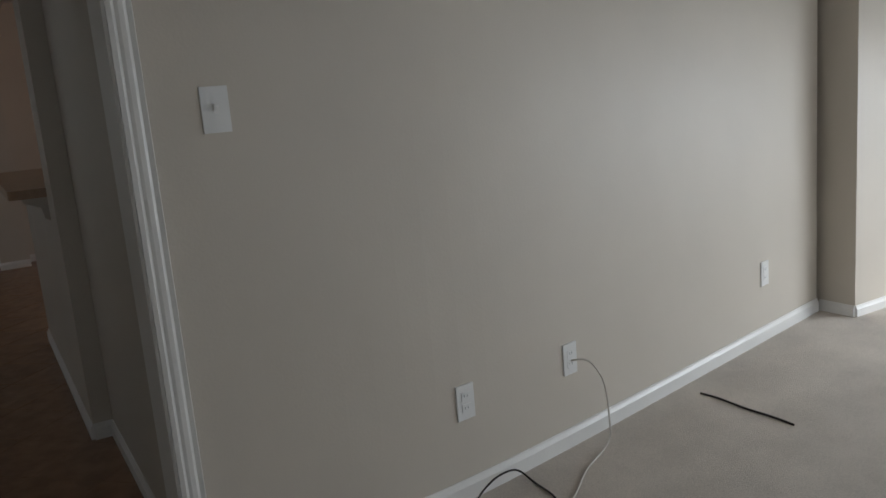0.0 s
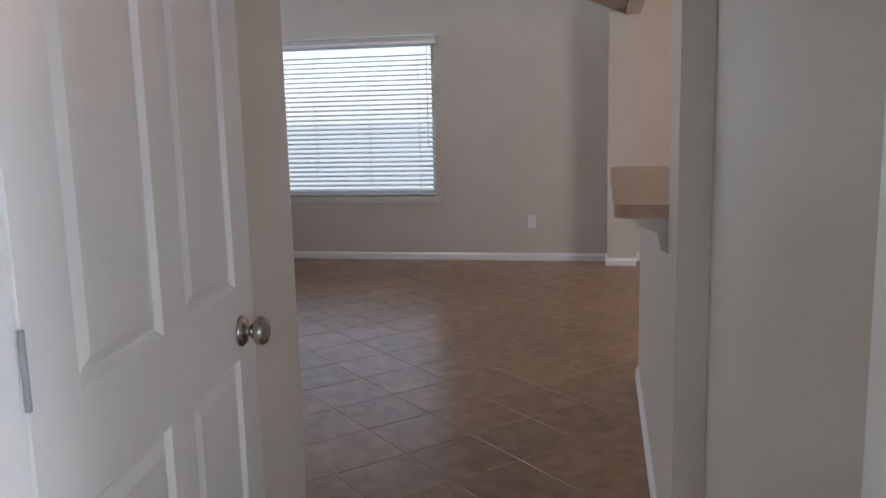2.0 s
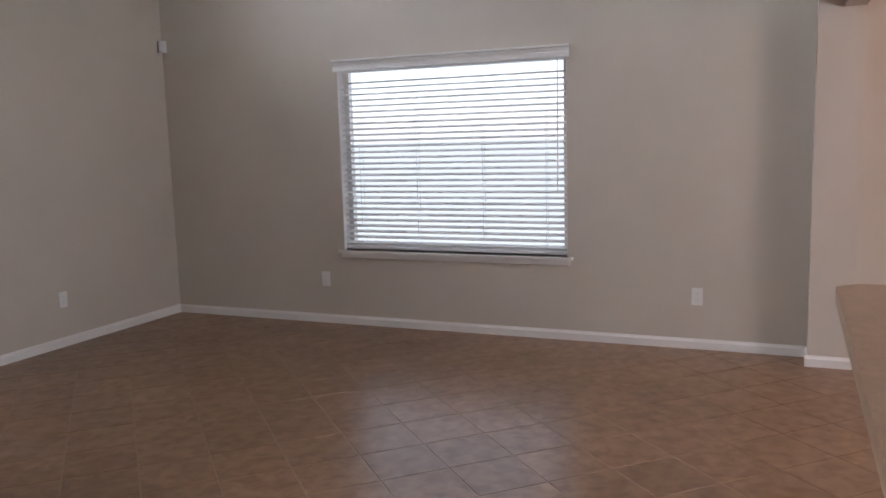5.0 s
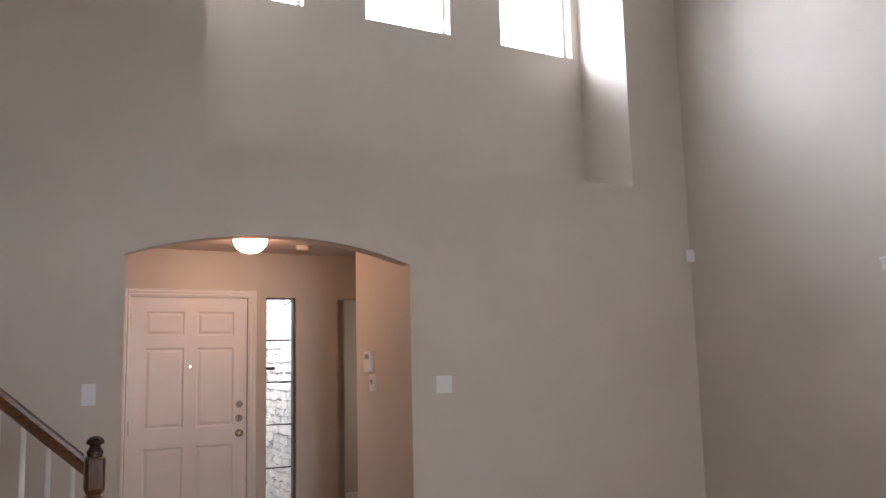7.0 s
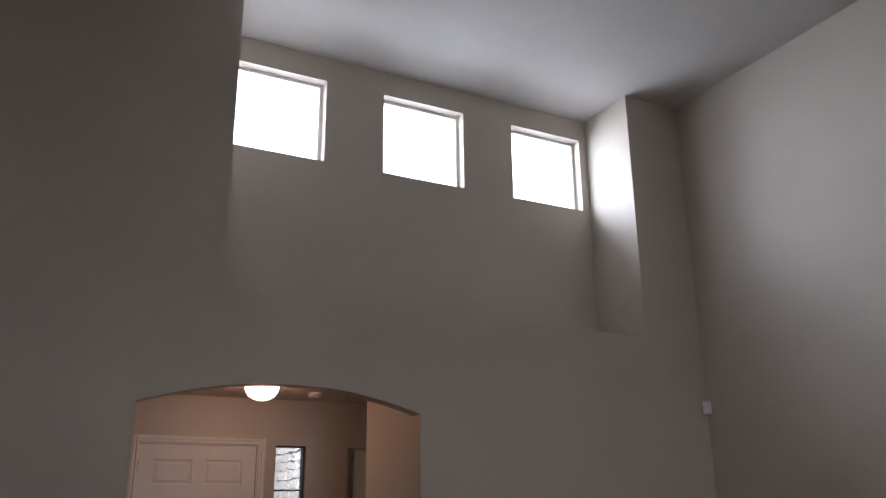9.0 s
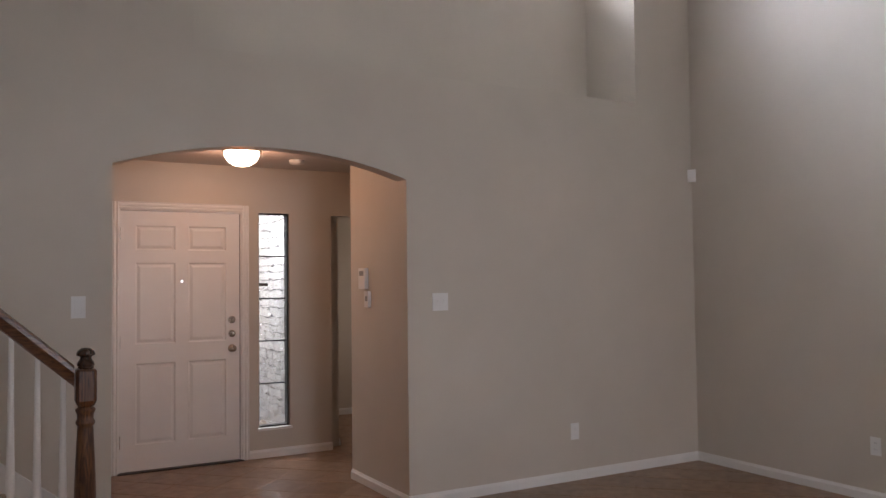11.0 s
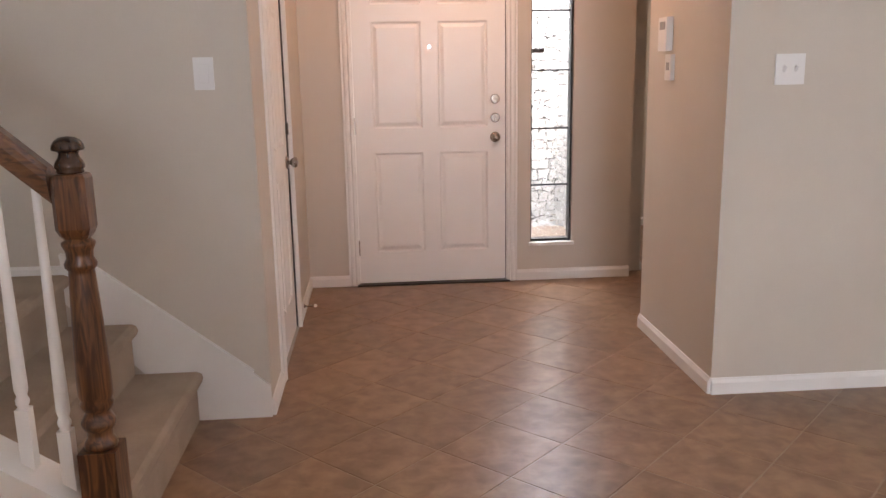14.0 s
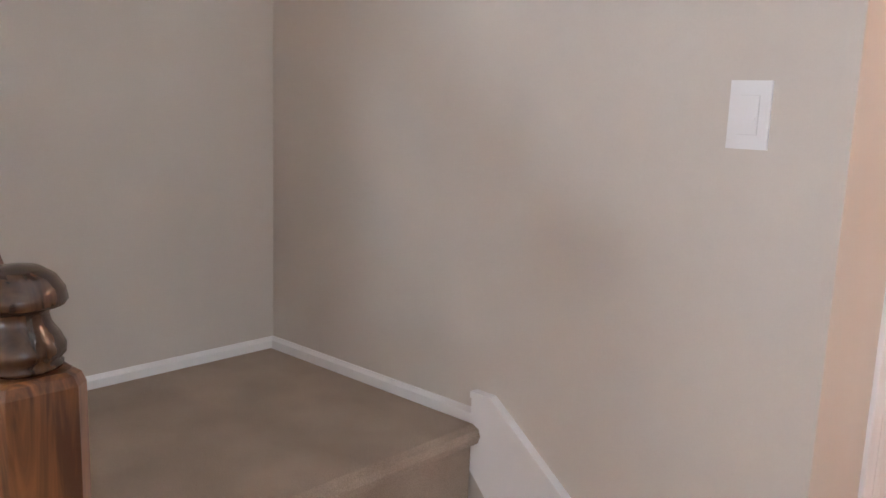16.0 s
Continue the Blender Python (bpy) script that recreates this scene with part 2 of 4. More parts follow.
def mesh_of(name, bm, mat, bevel=0.0, smooth=False):
    if bevel:
        bmesh.ops.bevel(bm, geom=[e for e in bm.edges if len(e.link_faces) == 2 and e.calc_face_angle(0) > 0.5], offset=bevel, segments=2, affect="EDGES", profile=0.6)
    bmesh.ops.recalc_face_normals(bm, faces=bm.faces)
    me = bpy.data.meshes.new(name)
    bm.to_mesh(me)
    bm.free()
    me.materials.append(mat)
    if smooth:
        me.polygons.foreach_set("use_smooth", [True] * len(me.polygons))
    return me


def part(name, bm, mat, parent=None, label="", bevel=0.0, smooth=False):
    ob = new(name, mesh_of(name, bm, mat, bevel, smooth))
    ob.parent = parent
    return tagged(ob, label)


def empty(name, m, label, category, group="", kind=""):
    ob = new(name)
    ob.matrix_world = m
    return tagged(ob, label, category, group, kind)


def boxes(*list_):
    bm = bmesh.new()
    for b in list_:
        box(bm, *b)
    return bm


def slab(name, cuts, mat, label="", category="wall"):
    return tagged(part(name, boxes(*cuts), mat), label, category, kind="structure")


def grid_wall(bm, axis, a, b, u0, u1, z0, z1, holes):
    """A wall normal to axis, from a to b, over u0..u1 and z0..z1, with rectangular holes (u0, u1, z0, z1) clean through it."""
    us = sorted({u0, u1, *[h[0] for h in holes], *[h[1] for h in holes]})
    zs = sorted({z0, z1, *[h[2] for h in holes], *[h[3] for h in holes]})
    us, zs = [u for u in us if u0 <= u <= u1], [z for z in zs if z0 <= z <= z1]
    def solid(i, k):
        if not (0 <= i < len(us) - 1 and 0 <= k < len(zs) - 1):
            return False
        cu, cz = (us[i] + us[i + 1]) / 2, (zs[k] + zs[k + 1]) / 2
        return not any(h[0] < cu < h[1] and h[2] < cz < h[3] for h in holes)
    cache = {}
    def v(w, i, k):
        key = (w, i, k)
        if key not in cache:
            p = (w, us[i], zs[k]) if axis == "x" else (us[i], w, zs[k])
            cache[key] = bm.verts.new(p)
        return cache[key]
    for i in range(len(us) - 1):
        for k in range(len(zs) - 1):
            if not solid(i, k):
                continue
            for w in (a, b):
                bm.faces.new((v(w, i, k), v(w, i + 1, k), v(w, i + 1, k + 1), v(w, i, k + 1)))
            for di, dk, e in ((-1, 0, ((i, k), (i, k + 1))), (1, 0, ((i + 1, k), (i + 1, k + 1))), (0, -1, ((i, k), (i + 1, k))), (0, 1, ((i, k + 1), (i + 1, k + 1)))):
                if not solid(i + di, k + dk):
                    (p, q), (r, s) = e
                    bm.faces.new((v(a, p, q), v(a, r, s), v(b, r, s), v(b, p, q)))


# ---- the plan, in metres ----
YN, XE = 4.49, 4.705                     # living-room faces of the entry wall and the window wall
TOP = 5.0                                # living-room ceiling
AX0, AX1, AZ, AC = 0.293, 2.097, 2.128, 2.275   # arch: sides, spring, crown
NX0, NX1, NZ, NY = 0.73, 4.119, 2.833, 5.08     # niche under the high windows
FY = 6.478                               # foyer's north face
FTOP = 2.44
WY0, WY1, WZ0, WZ1 = 0.985, 2.80, 0.60, 2.03    # east window
XW = -1.25                               # wall beside the stair landing
XB0, XB1 = -2.185, -2.0                  # bedroom wall
BY0, BY1 = -0.785, 0.125                 # bedroom door opening
VX, VY0, VY1 = -0.872, -0.797, 0.222     # vestibule: end of its north wall, faces of its side walls
SX0, SX1 = -0.66, -0.55                  # end of the wall beside the bar, wall under the stair
KY0, KY1 = -0.835, -0.716                # kitchen half wall
BX = -0.390                              # where the bar begins
PY0, PY1 = -0.83, -0.58                  # pier beside the kitchen opening

# ---- shell of the house ----
bm = bmesh.new()
# entry wall with the arch, and the niche above it
grid_wall(bm, "y", YN, YN + 0.13, XW - 0.12, XE + 0.16, -0.02, TOP, [(AX0, AX1, -0.02, AC + 0.03), (NX0, NX1, NZ, TOP)])
N = 24
arc = []
for i in range(N + 1):
    s = -1 + 2 * i / N
    arc.append(((AX0 + AX1) / 2 + s * (AX1 - AX0) / 2, AZ + (AC - AZ) * (1 - s * s)))
for (xa, za), (xb, zb) in zip(arc, arc[1:]):
    top = AC + 0.03
    f = [[bm.verts.new(p) for p in ((xa, w, za), (xb, w, zb), (xb, w, top), (xa, w, top))] for w in (YN, YN + 0.13)]
    bm.faces.new(f[0]), bm.faces.new(f[1][::-1])
    bm.faces.new((f[0][0], f[0][1], f[1][1], f[1][0]))
bmesh.ops.remove_doubles(bm, verts=bm.verts, dist=0.0005)
wall_north = tagged(part("wall_north", bm, PAINT), "beige painted entry wall with a low arch and a deep high niche", "wall", kind="structure")

CW = [(0.82, 1.56), (2.058, 2.802), (3.293, 4.037)]
CZ0, CZ1 = 4.095, 4.79
bm = bmesh.new()
grid_wall(bm, "y", NY, NY + 0.15, NX0 - 0.15, NX1 + 0.15, NZ - 0.12, TOP, [(a, b, CZ0, CZ1) for a, b in CW])
part("wall_niche", bm, PAINT)
tagged(bpy.data.objects["wall_niche"], "beige back wall of the high niche with three square windows", "wall", kind="structure")
slab("wall_niche_side", [(NX0 - 0.12, NX0, YN + 0.13, NY, NZ, TOP), (NX1, NX1 + 0.12, YN + 0.13, NY, NZ, TOP), (NX0, NX1, YN + 0.13, NY, NZ - 0.1, NZ)], PAINT, "beige cheeks and ledge of the high niche")

bm = bmesh.new()
grid_wall(bm, "x", XE, XE + 0.16, PY1, YN, -0.02, TOP, [(WY0, WY1, WZ0, WZ1)])
tagged(part("wall_east", bm, PAINT), "tall beige painted wall with one wide window", "wall", kind="structure")
# square pier beside the kitchen opening and the soffit above it
slab("wall_pier", [(4.476, XE + 0.16, PY0, PY1, -0.02, TOP)], PAINT, "beige pier between living room and kitchen")
bm = bmesh.new()
prism(bm, [(3.05, -0.15), (3.05, -0.585), (4.476, -0.585)], "z", 2.2, TOP)
box(bm, BX, 4.476, KY0, KY1, 2.15, TOP)
box(bm, 3.05, 4.476, KY1 + 0.001, -0.587, 2.2, TOP)
tagged(part("wall_header", bm, PAINT), "beige wall above the kitchen opening", "wall", kind="structure")
slab("wall_half", [(BX, 1.31, KY0, KY1, -0.02, 1.027)], PAINT, "low beige wall under the kitchen bar")
slab("wall_stub", [(SX0, BX, KY0, KY1, -0.02, TOP)], PAINT, "narrow beige wall end beside the bar")
slab("wall_west", [(VX - 0.115, VX, VY1, 3.08, -0.02, 2.7), (VX - 0.115, VX, VY0, VY1, 2.3, 2.7), (XW - 0.12, XW, 3.2, YN, -0.02, 2.7), (XW - 0.12, XW, -0.96, YN, 2.7, TOP),
                   (XW, SX1, 3.08, 3.2, -0.02, 2.7), (XW, VX - 0.115, VY0, 3.08, 2.61, 2.7), (XW, SX0, -0.952, -0.837, 2.7, TOP)], PAINT, "beige wall at the back of the living room")
slab("wall_kitchen", [(4.755, 4.9, -4.6, PY0, -0.02, 2.6), (SX0 - 0.12, SX0, -4.6, VY0 - 0.12, -0.02, 2.6)], PAINT, "beige kitchen walls in warm lamp light")
bm = bmesh.new()
grid_wall(bm, "y", -4.72, -4.6, SX0, 4.755, -0.02, 2.6, [(0.5, 2.5, 0.4, 2.15)])
tagged(part("wall_kitchen_south", bm, PAINT), "beige kitchen wall with a wide window", "wall", kind="structure")
# bedroom: the long wall bends gently past the doorway
BEND = math.tan(radians(12.2))
def wall_x(y):
    d = -1.55 - y
    return XB0 - 0.012 + BEND * (d + math.sqrt(d * d + 0.16)) / 2


def facing(y):
    """Turn of a plate that lies on the bedroom wall at y."""
    return math.degrees(math.atan((wall_x(y - 0.02) - wall_x(y + 0.02)) / 0.04)) - 90


CYB = -4.219
CX = wall_x(CYB)
BENDS = [BY0 - 0.06 - (BY0 - 0.06 - CYB) * i / 32 for i in range(33)]
bm = bmesh.new()
grid_wall(bm, "x", XB0, XB1, BENDS[0], 1.6, -0.02, 2.75, [(BY0, BY1, -0.02, 2.05)])
prism(bm, [(wall_x(y) if k else XB0, y) for k, y in enumerate(BENDS)] + [(CX + 0.16, CYB), (XB1, BENDS[0])], "z", -0.02, 2.75)
tagged(part("wall_bedroom", bm, PAINT), "beige bedroom wall with an open doorway", "wall", kind="structure")
slab("wall_vestibule", [(XB1, VX - 0.115, VY1, VY1 + 0.12, -0.02, 2.5), (XB1, SX0, VY0 - 0.12, VY0, -0.02, TOP)], PAINT, "beige side walls of the short vestibule")
bm = bmesh.new()
grid_wall(bm, "y", -5.55, -5.4, -6.4, CX - 0.20, -0.02, 2.75, [(-4.3, -2.3, 0.30, 1.75)])
tagged(part("wall_bedroom_south", bm, PAINT), "beige bedroom wall with a daylight window", "wall", kind="structure")
slab("wall_bedroom_jog", [(CX - 0.20, CX + 0.2, CYB - 0.15, CYB - 0.03, -0.02, 2.75), (CX - 0.20, CX - 0.08, -5.4, CYB - 0.15, -0.02, 2.75)], PAINT, "beige wall jog in the bedroom corner")
bm = bmesh.new()
grid_wall(bm, "x", -6.52, -6.4, -5.55, 1.72, -0.02, 2.75, [(-4.4, -3.0, 0.75, 2.25), (-0.6, 0.8, 0.75, 2.25)])
box(bm, -6.4, XB1, 1.6, 1.72, -0.02, 2.75)
tagged(part("wall_bedroom_back", bm, PAINT), "beige bedroom walls behind the viewer", "wall", kind="structure")
# foyer
bm = bmesh.new()
DX0, DX1 = 0.612, 1.552
LX0, LX1, LZ0, LZ1 = 1.708, 1.975, 0.25, 2.055
grid_wall(bm, "y", FY, FY + 0.14, AX0 - 0.13, 2.36, -0.02, 2.6, [(DX0 - 0.02, DX1 + 0.02, -0.02, 2.065), (LX0, LX1, LZ0, LZ1)])
tagged(part("wall_foyer", bm, PAINT), "beige foyer wall with the front door and a tall sidelight", "wall", kind="structure")
CY0, CY1 = 4.88, 5.66
bm = bmesh.new()
grid_wall(bm, "x", AX0 - 0.12, AX0, YN + 0.13, FY, -0.02, 2.6, [(CY0, CY1, -0.02, 2.04)])
tagged(part("wall_foyer_west", bm, PAINT), "beige foyer wall with the closet door", "wall", kind="structure")
slab("wall_foyer_east", [(AX1, AX1 + 0.13, YN + 0.13, 5.42, -0.02, 2.6), (AX1 + 0.13, 4.3, 5.29, 5.42, -0.02, 2.6)], PAINT, "beige foyer side wall beside the arch")
slab("wall_hall", [(2.36, 2.48, FY + 0.14, 8.3, -0.02, 2.6), (2.48, 4.3, 8.2, 8.32, -0.02, 2.6), (4.3, 4.42, 5.29, 6.9, -0.02, 2.6), (4.3, 4.42, 7.9, 8.32, -0.02, 2.6), (4.3, 4.42, 6.9, 7.9, -0.02, 0.8), (4.3, 4.42, 6.9, 7.9, 2.0, 2.6)], PAINT, "beige walls of the hallway past the foyer")
slab("wall_hall_header", [(2.36, 4.3, FY, FY + 0.14, 2.05, 2.6), (3.25, 4.3, FY, FY + 0.14, -0.02, 2.05)], PAINT, "beige header over the hallway opening")

# ceilings
slab("ceiling", [(XW - 0.2, XE + 0.16, -1.0, NY + 0.15, TOP, TOP + 0.12)], CEIL, "high pale ceiling of the living room", "ceiling")
slab("ceiling_foyer", [(AX0 - 0.13, 2.48, YN + 0.13, FY + 0.14, FTOP, FTOP + 0.1), (2.48, 4.42, YN + 0.13, 8.32, FTOP, FTOP + 0.1)], CEIL, "pale foyer ceiling", "ceiling")
slab("ceiling_bedroom", [(-6.52, XB1, -5.55, 1.72, 2.5, 2.6), (XB1, VX - 0.117, VY0 - 0.12, VY1 + 0.12, 2.5, 2.6)], CEIL, "pale bedroom ceiling", "ceiling")
slab("ceiling_kitchen", [(-1.14, 4.9, -4.72, KY0, 2.5, 2.6)], CEIL, "pale kitchen ceiling", "ceiling")

# floors: a grout bed under the tiles, carpet in the bedroom
floor = slab("floor", [(XB1 + 0.0, XE + 0.1, -4.7, 8.3, -0.09, -0.0014)], GROUT, "brown stone-look floor tiles laid on the diagonal with tan grout", "floor")
bm = bmesh.new()
prism(bm, [(-6.5, 1.7), (XB1 - 0.03, 1.7), (XB1 - 0.03, -1.6), (-1.4, -4.3), (-1.4, -5.5), (-6.5, -5.5)], "z", -0.09, 0.012)
tagged(part("floor_bedroom", bm, CARPET_B), "pale beige bedroom carpet", "floor", kind="structure")

# outside
slab("ground", [(-300, 300, -300, 300, -0.35, -0.15)], GRASS, "lawn around the house", "ground")
slab("pavement", [(-0.6, 4.0, FY + 0.14, 9.6, -0.15, -0.03)], CONCRETE, "concrete porch slab outside the front door", "porch")


# ---- trim ----
def base_profile(h=0.07, d=0.014):
    return [(0, 0), (d, 0), (d, h * 0.72), (d * 0.75, h * 0.80), (d * 0.45, h * 0.9), (d * 0.3, h), (0, h)]


def baseboard(x0, y0, x1, y1, z=0.0, h=0.07):
    """A moulded board along a wall foot from one point to another, its face to the left of the way."""
    d = Vector((x1 - x0, y1 - y0, 0))
    n = Vector((-d.y, d.x, 0)).normalized()
    bm = bmesh.new()
    rows = []
    for e in (Vector((x0, y0, z)), Vector((x1, y1, z))):
        rows.append([bm.verts.new(e + n * p + Vector((0, 0, q))) for p, q in base_profile(h)])
    bm.faces.new(rows[0]), bm.faces.new(rows[1][::-1])
    for i in range(len(rows[0])):
        j = (i + 1) % len(rows[0])
        bm.faces.new((rows[0][j], rows[0][i], rows[1][i], rows[1][j]))
    ob = part("baseboard", bm, TRIM)
    return tagged(ob, "white moulded baseboard", "baseboard", kind="structure")


for run in ((XE, YN, AX1, YN), (XE, PY1, XE, YN), (4.476, PY1, XE, PY1), (4.476, PY0, 4.476, PY1 + 0.014), (AX1, YN, AX1, 5.42),
            (AX0, CY0 - 0.068, AX0, YN), (AX0, FY, AX0, CY1 + 0.068), (2.36, FY, DX1 + 0.068, FY), (DX0 - 0.068, FY, AX0, FY), (2.48, 8.2, 2.48, FY + 0.14),
            (4.3, 8.2, 2.48, 8.2), (CX - 0.20, CYB - 0.03, CX, CYB - 0.03), (4.755, -4.6, 4.755, PY0), (SX0, KY1, 1.31, KY1),
            (SX0, VY0, SX0, KY1), (XB1, VY0, SX0, VY0), (VX, VY1, XB1, VY1), (CX - 0.20, -5.4, CX - 0.20, CYB - 0.03)):
    baseboard(*run)


bm = bmesh.new()
rows = [[bm.verts.new((wall_x(y) - p, y, 0.012 + q)) for p, q in base_profile()] for y in BENDS]
for lo, hi in zip(rows, rows[1:]):
    for i in range(len(lo)):
        k = (i + 1) % len(lo)
        bm.faces.new((lo[i], lo[k], hi[k], hi[i]))
bm.faces.new(rows[0][::-1]), bm.faces.new(rows[-1])
tagged(part("baseboard", bm, TRIM), "white moulded baseboard along the bedroom wall", "baseboard", kind="structure")


def casing(name, axis, w, side, u0, u1, top, width=0.075, label="white moulded door casing"):
    """A fluted surround round an opening in the wall face at w; side is the way it stands proud."""
    thing = empty(name, Matrix(), label, "door casing", kind="structure")
    prof = [(0, 0), (0, 0.018), (0.012, 0.020), (0.020, 0.012), (0.028, 0.017), (0.040, 0.017), (0.048, 0.011), (0.060, 0.015), (width, 0.010), (width, 0)]
    def run(along, fixed):
        bm = bmesh.new()
        rows = []
        for e in along:
            row = []
            for p, q in prof:
                u, z = fixed(p, e)
                d = w + side * q
                row.append(bm.verts.new((d, u, z) if axis == "x" else (u, d, z)))
            rows.append(row)
        bm.faces.new(rows[0]), bm.faces.new(rows[1][::-1])
        for i in range(len(prof)):
            j = (i + 1) % len(prof)
            bm.faces.new((rows[0][i], rows[0][j], rows[1][j], rows[1][i]))
        return bm
    part("casing_leg", run((0.0, top + width), lambda p, e: (u0 - p, e)), TRIM, thing)
    part("casing_leg", run((0.0, top + width), lambda p, e: (u1 + p, e)), TRIM, thing)
    part("casing_head", run((u0, u1), lambda p, e: (e, top + p)), TRIM, thing)
    return thing


def jamb(name, axis, a, b, u0, u1, top, t=0.018):
    bm = bmesh.new()
    for r in ((u0, u0 + t, 0, top), (u1 - t, u1, 0, top), (u0 + t, u1 - t, top - t, top)):
        if axis == "x":
            box(bm, a, b, r[0], r[1], r[2], r[3])
        else:
            box(bm, r[0], r[1], a, b, r[2], r[3])
    return tagged(part(name, bm, TRIM), "white door jamb lining", "door jamb", kind="structure")


casing("trim_bedroom_door", "x", XB0, -1, BY0 + 0.01, BY1 - 0.01, 2.04, 0.062)
jamb("jamb_bedroom_door", "x", XB0 - 0.004, XB1 + 0.004, BY0, BY1, 2.05)
casing("trim_front_door", "y", FY, -1, DX0 - 0.01, DX1 + 0.01, 2.055, 0.055)
jamb("jamb_front_door", "y", FY - 0.003, FY + 0.143, DX0 - 0.02, DX1 + 0.02, 2.065)
casing("trim_closet_door", "x", AX0, 1, CY0 + 0.01, CY1 - 0.01, 2.03)
jamb("jamb_closet_door", "x", AX0 - 0.123, AX0 + 0.003, CY0, CY1, 2.04)


# ---- doors ----
def six_panel_leaf(name, w, h, t, mat, parent, label=""):
    """A six-panel leaf from x 0 to w, y 0 to t, with sunk and raised fields on both faces."""
    s, m = 0.115, 0.10
    xs = [0, s, (w - m) / 2, (w + m) / 2, w - s, w]
    zs = [0, 0.20, 0.83, 0.98, 1.62, 1.72, h - 0.115, h]
    bm = bmesh.new()
    fields = []
    grids = []
    for y in (0.0, t):
        g = [[bm.verts.new((x, y, z)) for z in zs] for x in xs]
        grids.append(g)
        for i in range(5):
            for k in range(7):
                f = bm.faces.new((g[i][k], g[i + 1][k], g[i + 1][k + 1], g[i][k + 1]))
                if i in (1, 3) and k in (1, 3, 5):
                    fields.append(f)
    a, b = grids
    for i in range(5):
        for k in (0, 7):
            bm.faces.new((a[i][k], a[i + 1][k], b[i + 1][k], b[i][k]))
    for k in range(7):
        for i in (0, 5):
            bm.faces.new((a[i][k], a[i][k + 1], b[i][k + 1], b[i][k]))
    bmesh.ops.recalc_face_normals(bm, faces=bm.faces)
    bmesh.ops.inset_individual(bm, faces=fields, thickness=0.014, depth=-0.009)
    bmesh.ops.inset_individual(bm, faces=fields, thickness=0.010, depth=0.0)
    bmesh.ops.inset_individual(bm, faces=fields, thickness=0.028, depth=0.007)
    return part(name, bm, mat, parent, label)


def knob(parent, x, z, y, side, r=0.027, label="satin nickel round door knob"):
    bm = bmesh.new()
    lathe(bm, [(0.033, 0), (0.033, 0.004), (0.026, 0.011), (0.012, 0.014), (0.010, 0.020), (0.016, 0.025), (r, 0.037), (r, 0.046), (r * 0.85, 0.055), (r * 0.4, 0.060), (0.001, 0.0605)], 20)
    bmesh.ops.transform(bm, matrix=pose(x, y, z, 90 if side < 0 else -90), verts=bm.verts)
    return part("door_knob", bm, NICKEL, parent, label, smooth=True)


def deadbolt(parent, x, z, y, side):
    bm = bmesh.new()
    lathe(bm, [(0.030, 0), (0.030, 0.006), (0.024, 0.014), (0.001, 0.0145)], 20)
    box(bm, -0.006, 0.006, -0.018, 0.018, 0.012, 0.028)
    bmesh.ops.transform(bm, matrix=pose(x, y, z, 90 if side < 0 else -90), verts=bm.verts)
    return part("deadbolt", bm, NICKEL, parent, "satin nickel thumb-turn deadbolt")


# front door, closed
fd = empty("door_1", pose(DX0, FY + 0.012, 0.012), "closed white six-panel front door", "door", kind="structure")
six_panel_leaf("leaf", DX1 - DX0, 2.03, 0.044, DOOR, fd)
knob(fd, 0.872, 0.915, 0.0, -1)
# dark strip painted in for the shade of the gap beside the leaf
part("gap_shade_strip", boxes((DX1 - DX0 - 0.004, DX1 - DX0 - 0.0005, -0.0015, 0.0, 0.0, 2.03)), BRONZE, fd, "dark strip standing in for the shaded gap at the latch side")
deadbolt(fd, 0.872, 1.035, 0.0, -1)
deadbolt(fd, 0.872, 1.15, 0.0, -1)
bm = bmesh.new()
lathe(bm, [(0.008, 0), (0.008, 0.004), (0.005, 0.005), (0.001, 0.005)], 12)
bmesh.ops.transform(bm, matrix=pose(0.47, 0, 1.47, 90), verts=bm.verts)
part("peephole", bm, LENS_GLOW, fd, "peephole lens, glowing in place of daylight behind it", smooth=True)
for z in (0.18, 0.95, 1.8):
    bm = boxes((-0.012, 0.004, -0.006, 0.004, z, z + 0.1))
    part("hinge", bm, NICKEL, fd)
slab("threshold", [(DX0 - 0.02, DX1 + 0.02, FY - 0.035, FY + 0.16, -0.01, 0.010)], BRONZE, "dark bronze front door threshold", "threshold")

# closet door, closed in the foyer's side wall
cd = empty("door_2", pose(AX0 - 0.010, CY0 + 0.022, 0.012, 0, 0, 90), "white six-panel closet door in the foyer", "door", kind="structure")
six_panel_leaf("leaf", CY1 - CY0 - 0.050, 2.0, 0.035, DOOR, cd)
knob(cd, CY1 - CY0 - 0.050 - 0.06, 0.885, 0.0, -1)
bm = boxes((CY1 - CY0 - 0.062, CY1 - CY0 - 0.040, -0.013, 0.03, 1.02, 1.08))
part("latch", bm, BRONZE, cd)
# proud dark strip in place of the closet door's shadowed gap
part("gap_shade_strip", boxes((CY1 - CY0 - 0.0575, CY1 - CY0 - 0.0435, -0.008, 0.03, 0.0, 2.0)), BRONZE, cd, "dark strip standing in for the shaded gap at the latch side")

slab("wall_closet", [(-0.66, -0.54, YN + 0.13, FY + 0.14, -0.02, 2.6), (-0.54, AX0 - 0.12, FY, FY + 0.14, -0.02, 2.6)], PAINT, "beige closet walls behind the door")
slab("ceiling_closet", [(-0.66, AX0 - 0.13, YN + 0.13, FY + 0.14, FTOP, FTOP + 0.1)], CEIL, "pale closet ceiling", "ceiling")
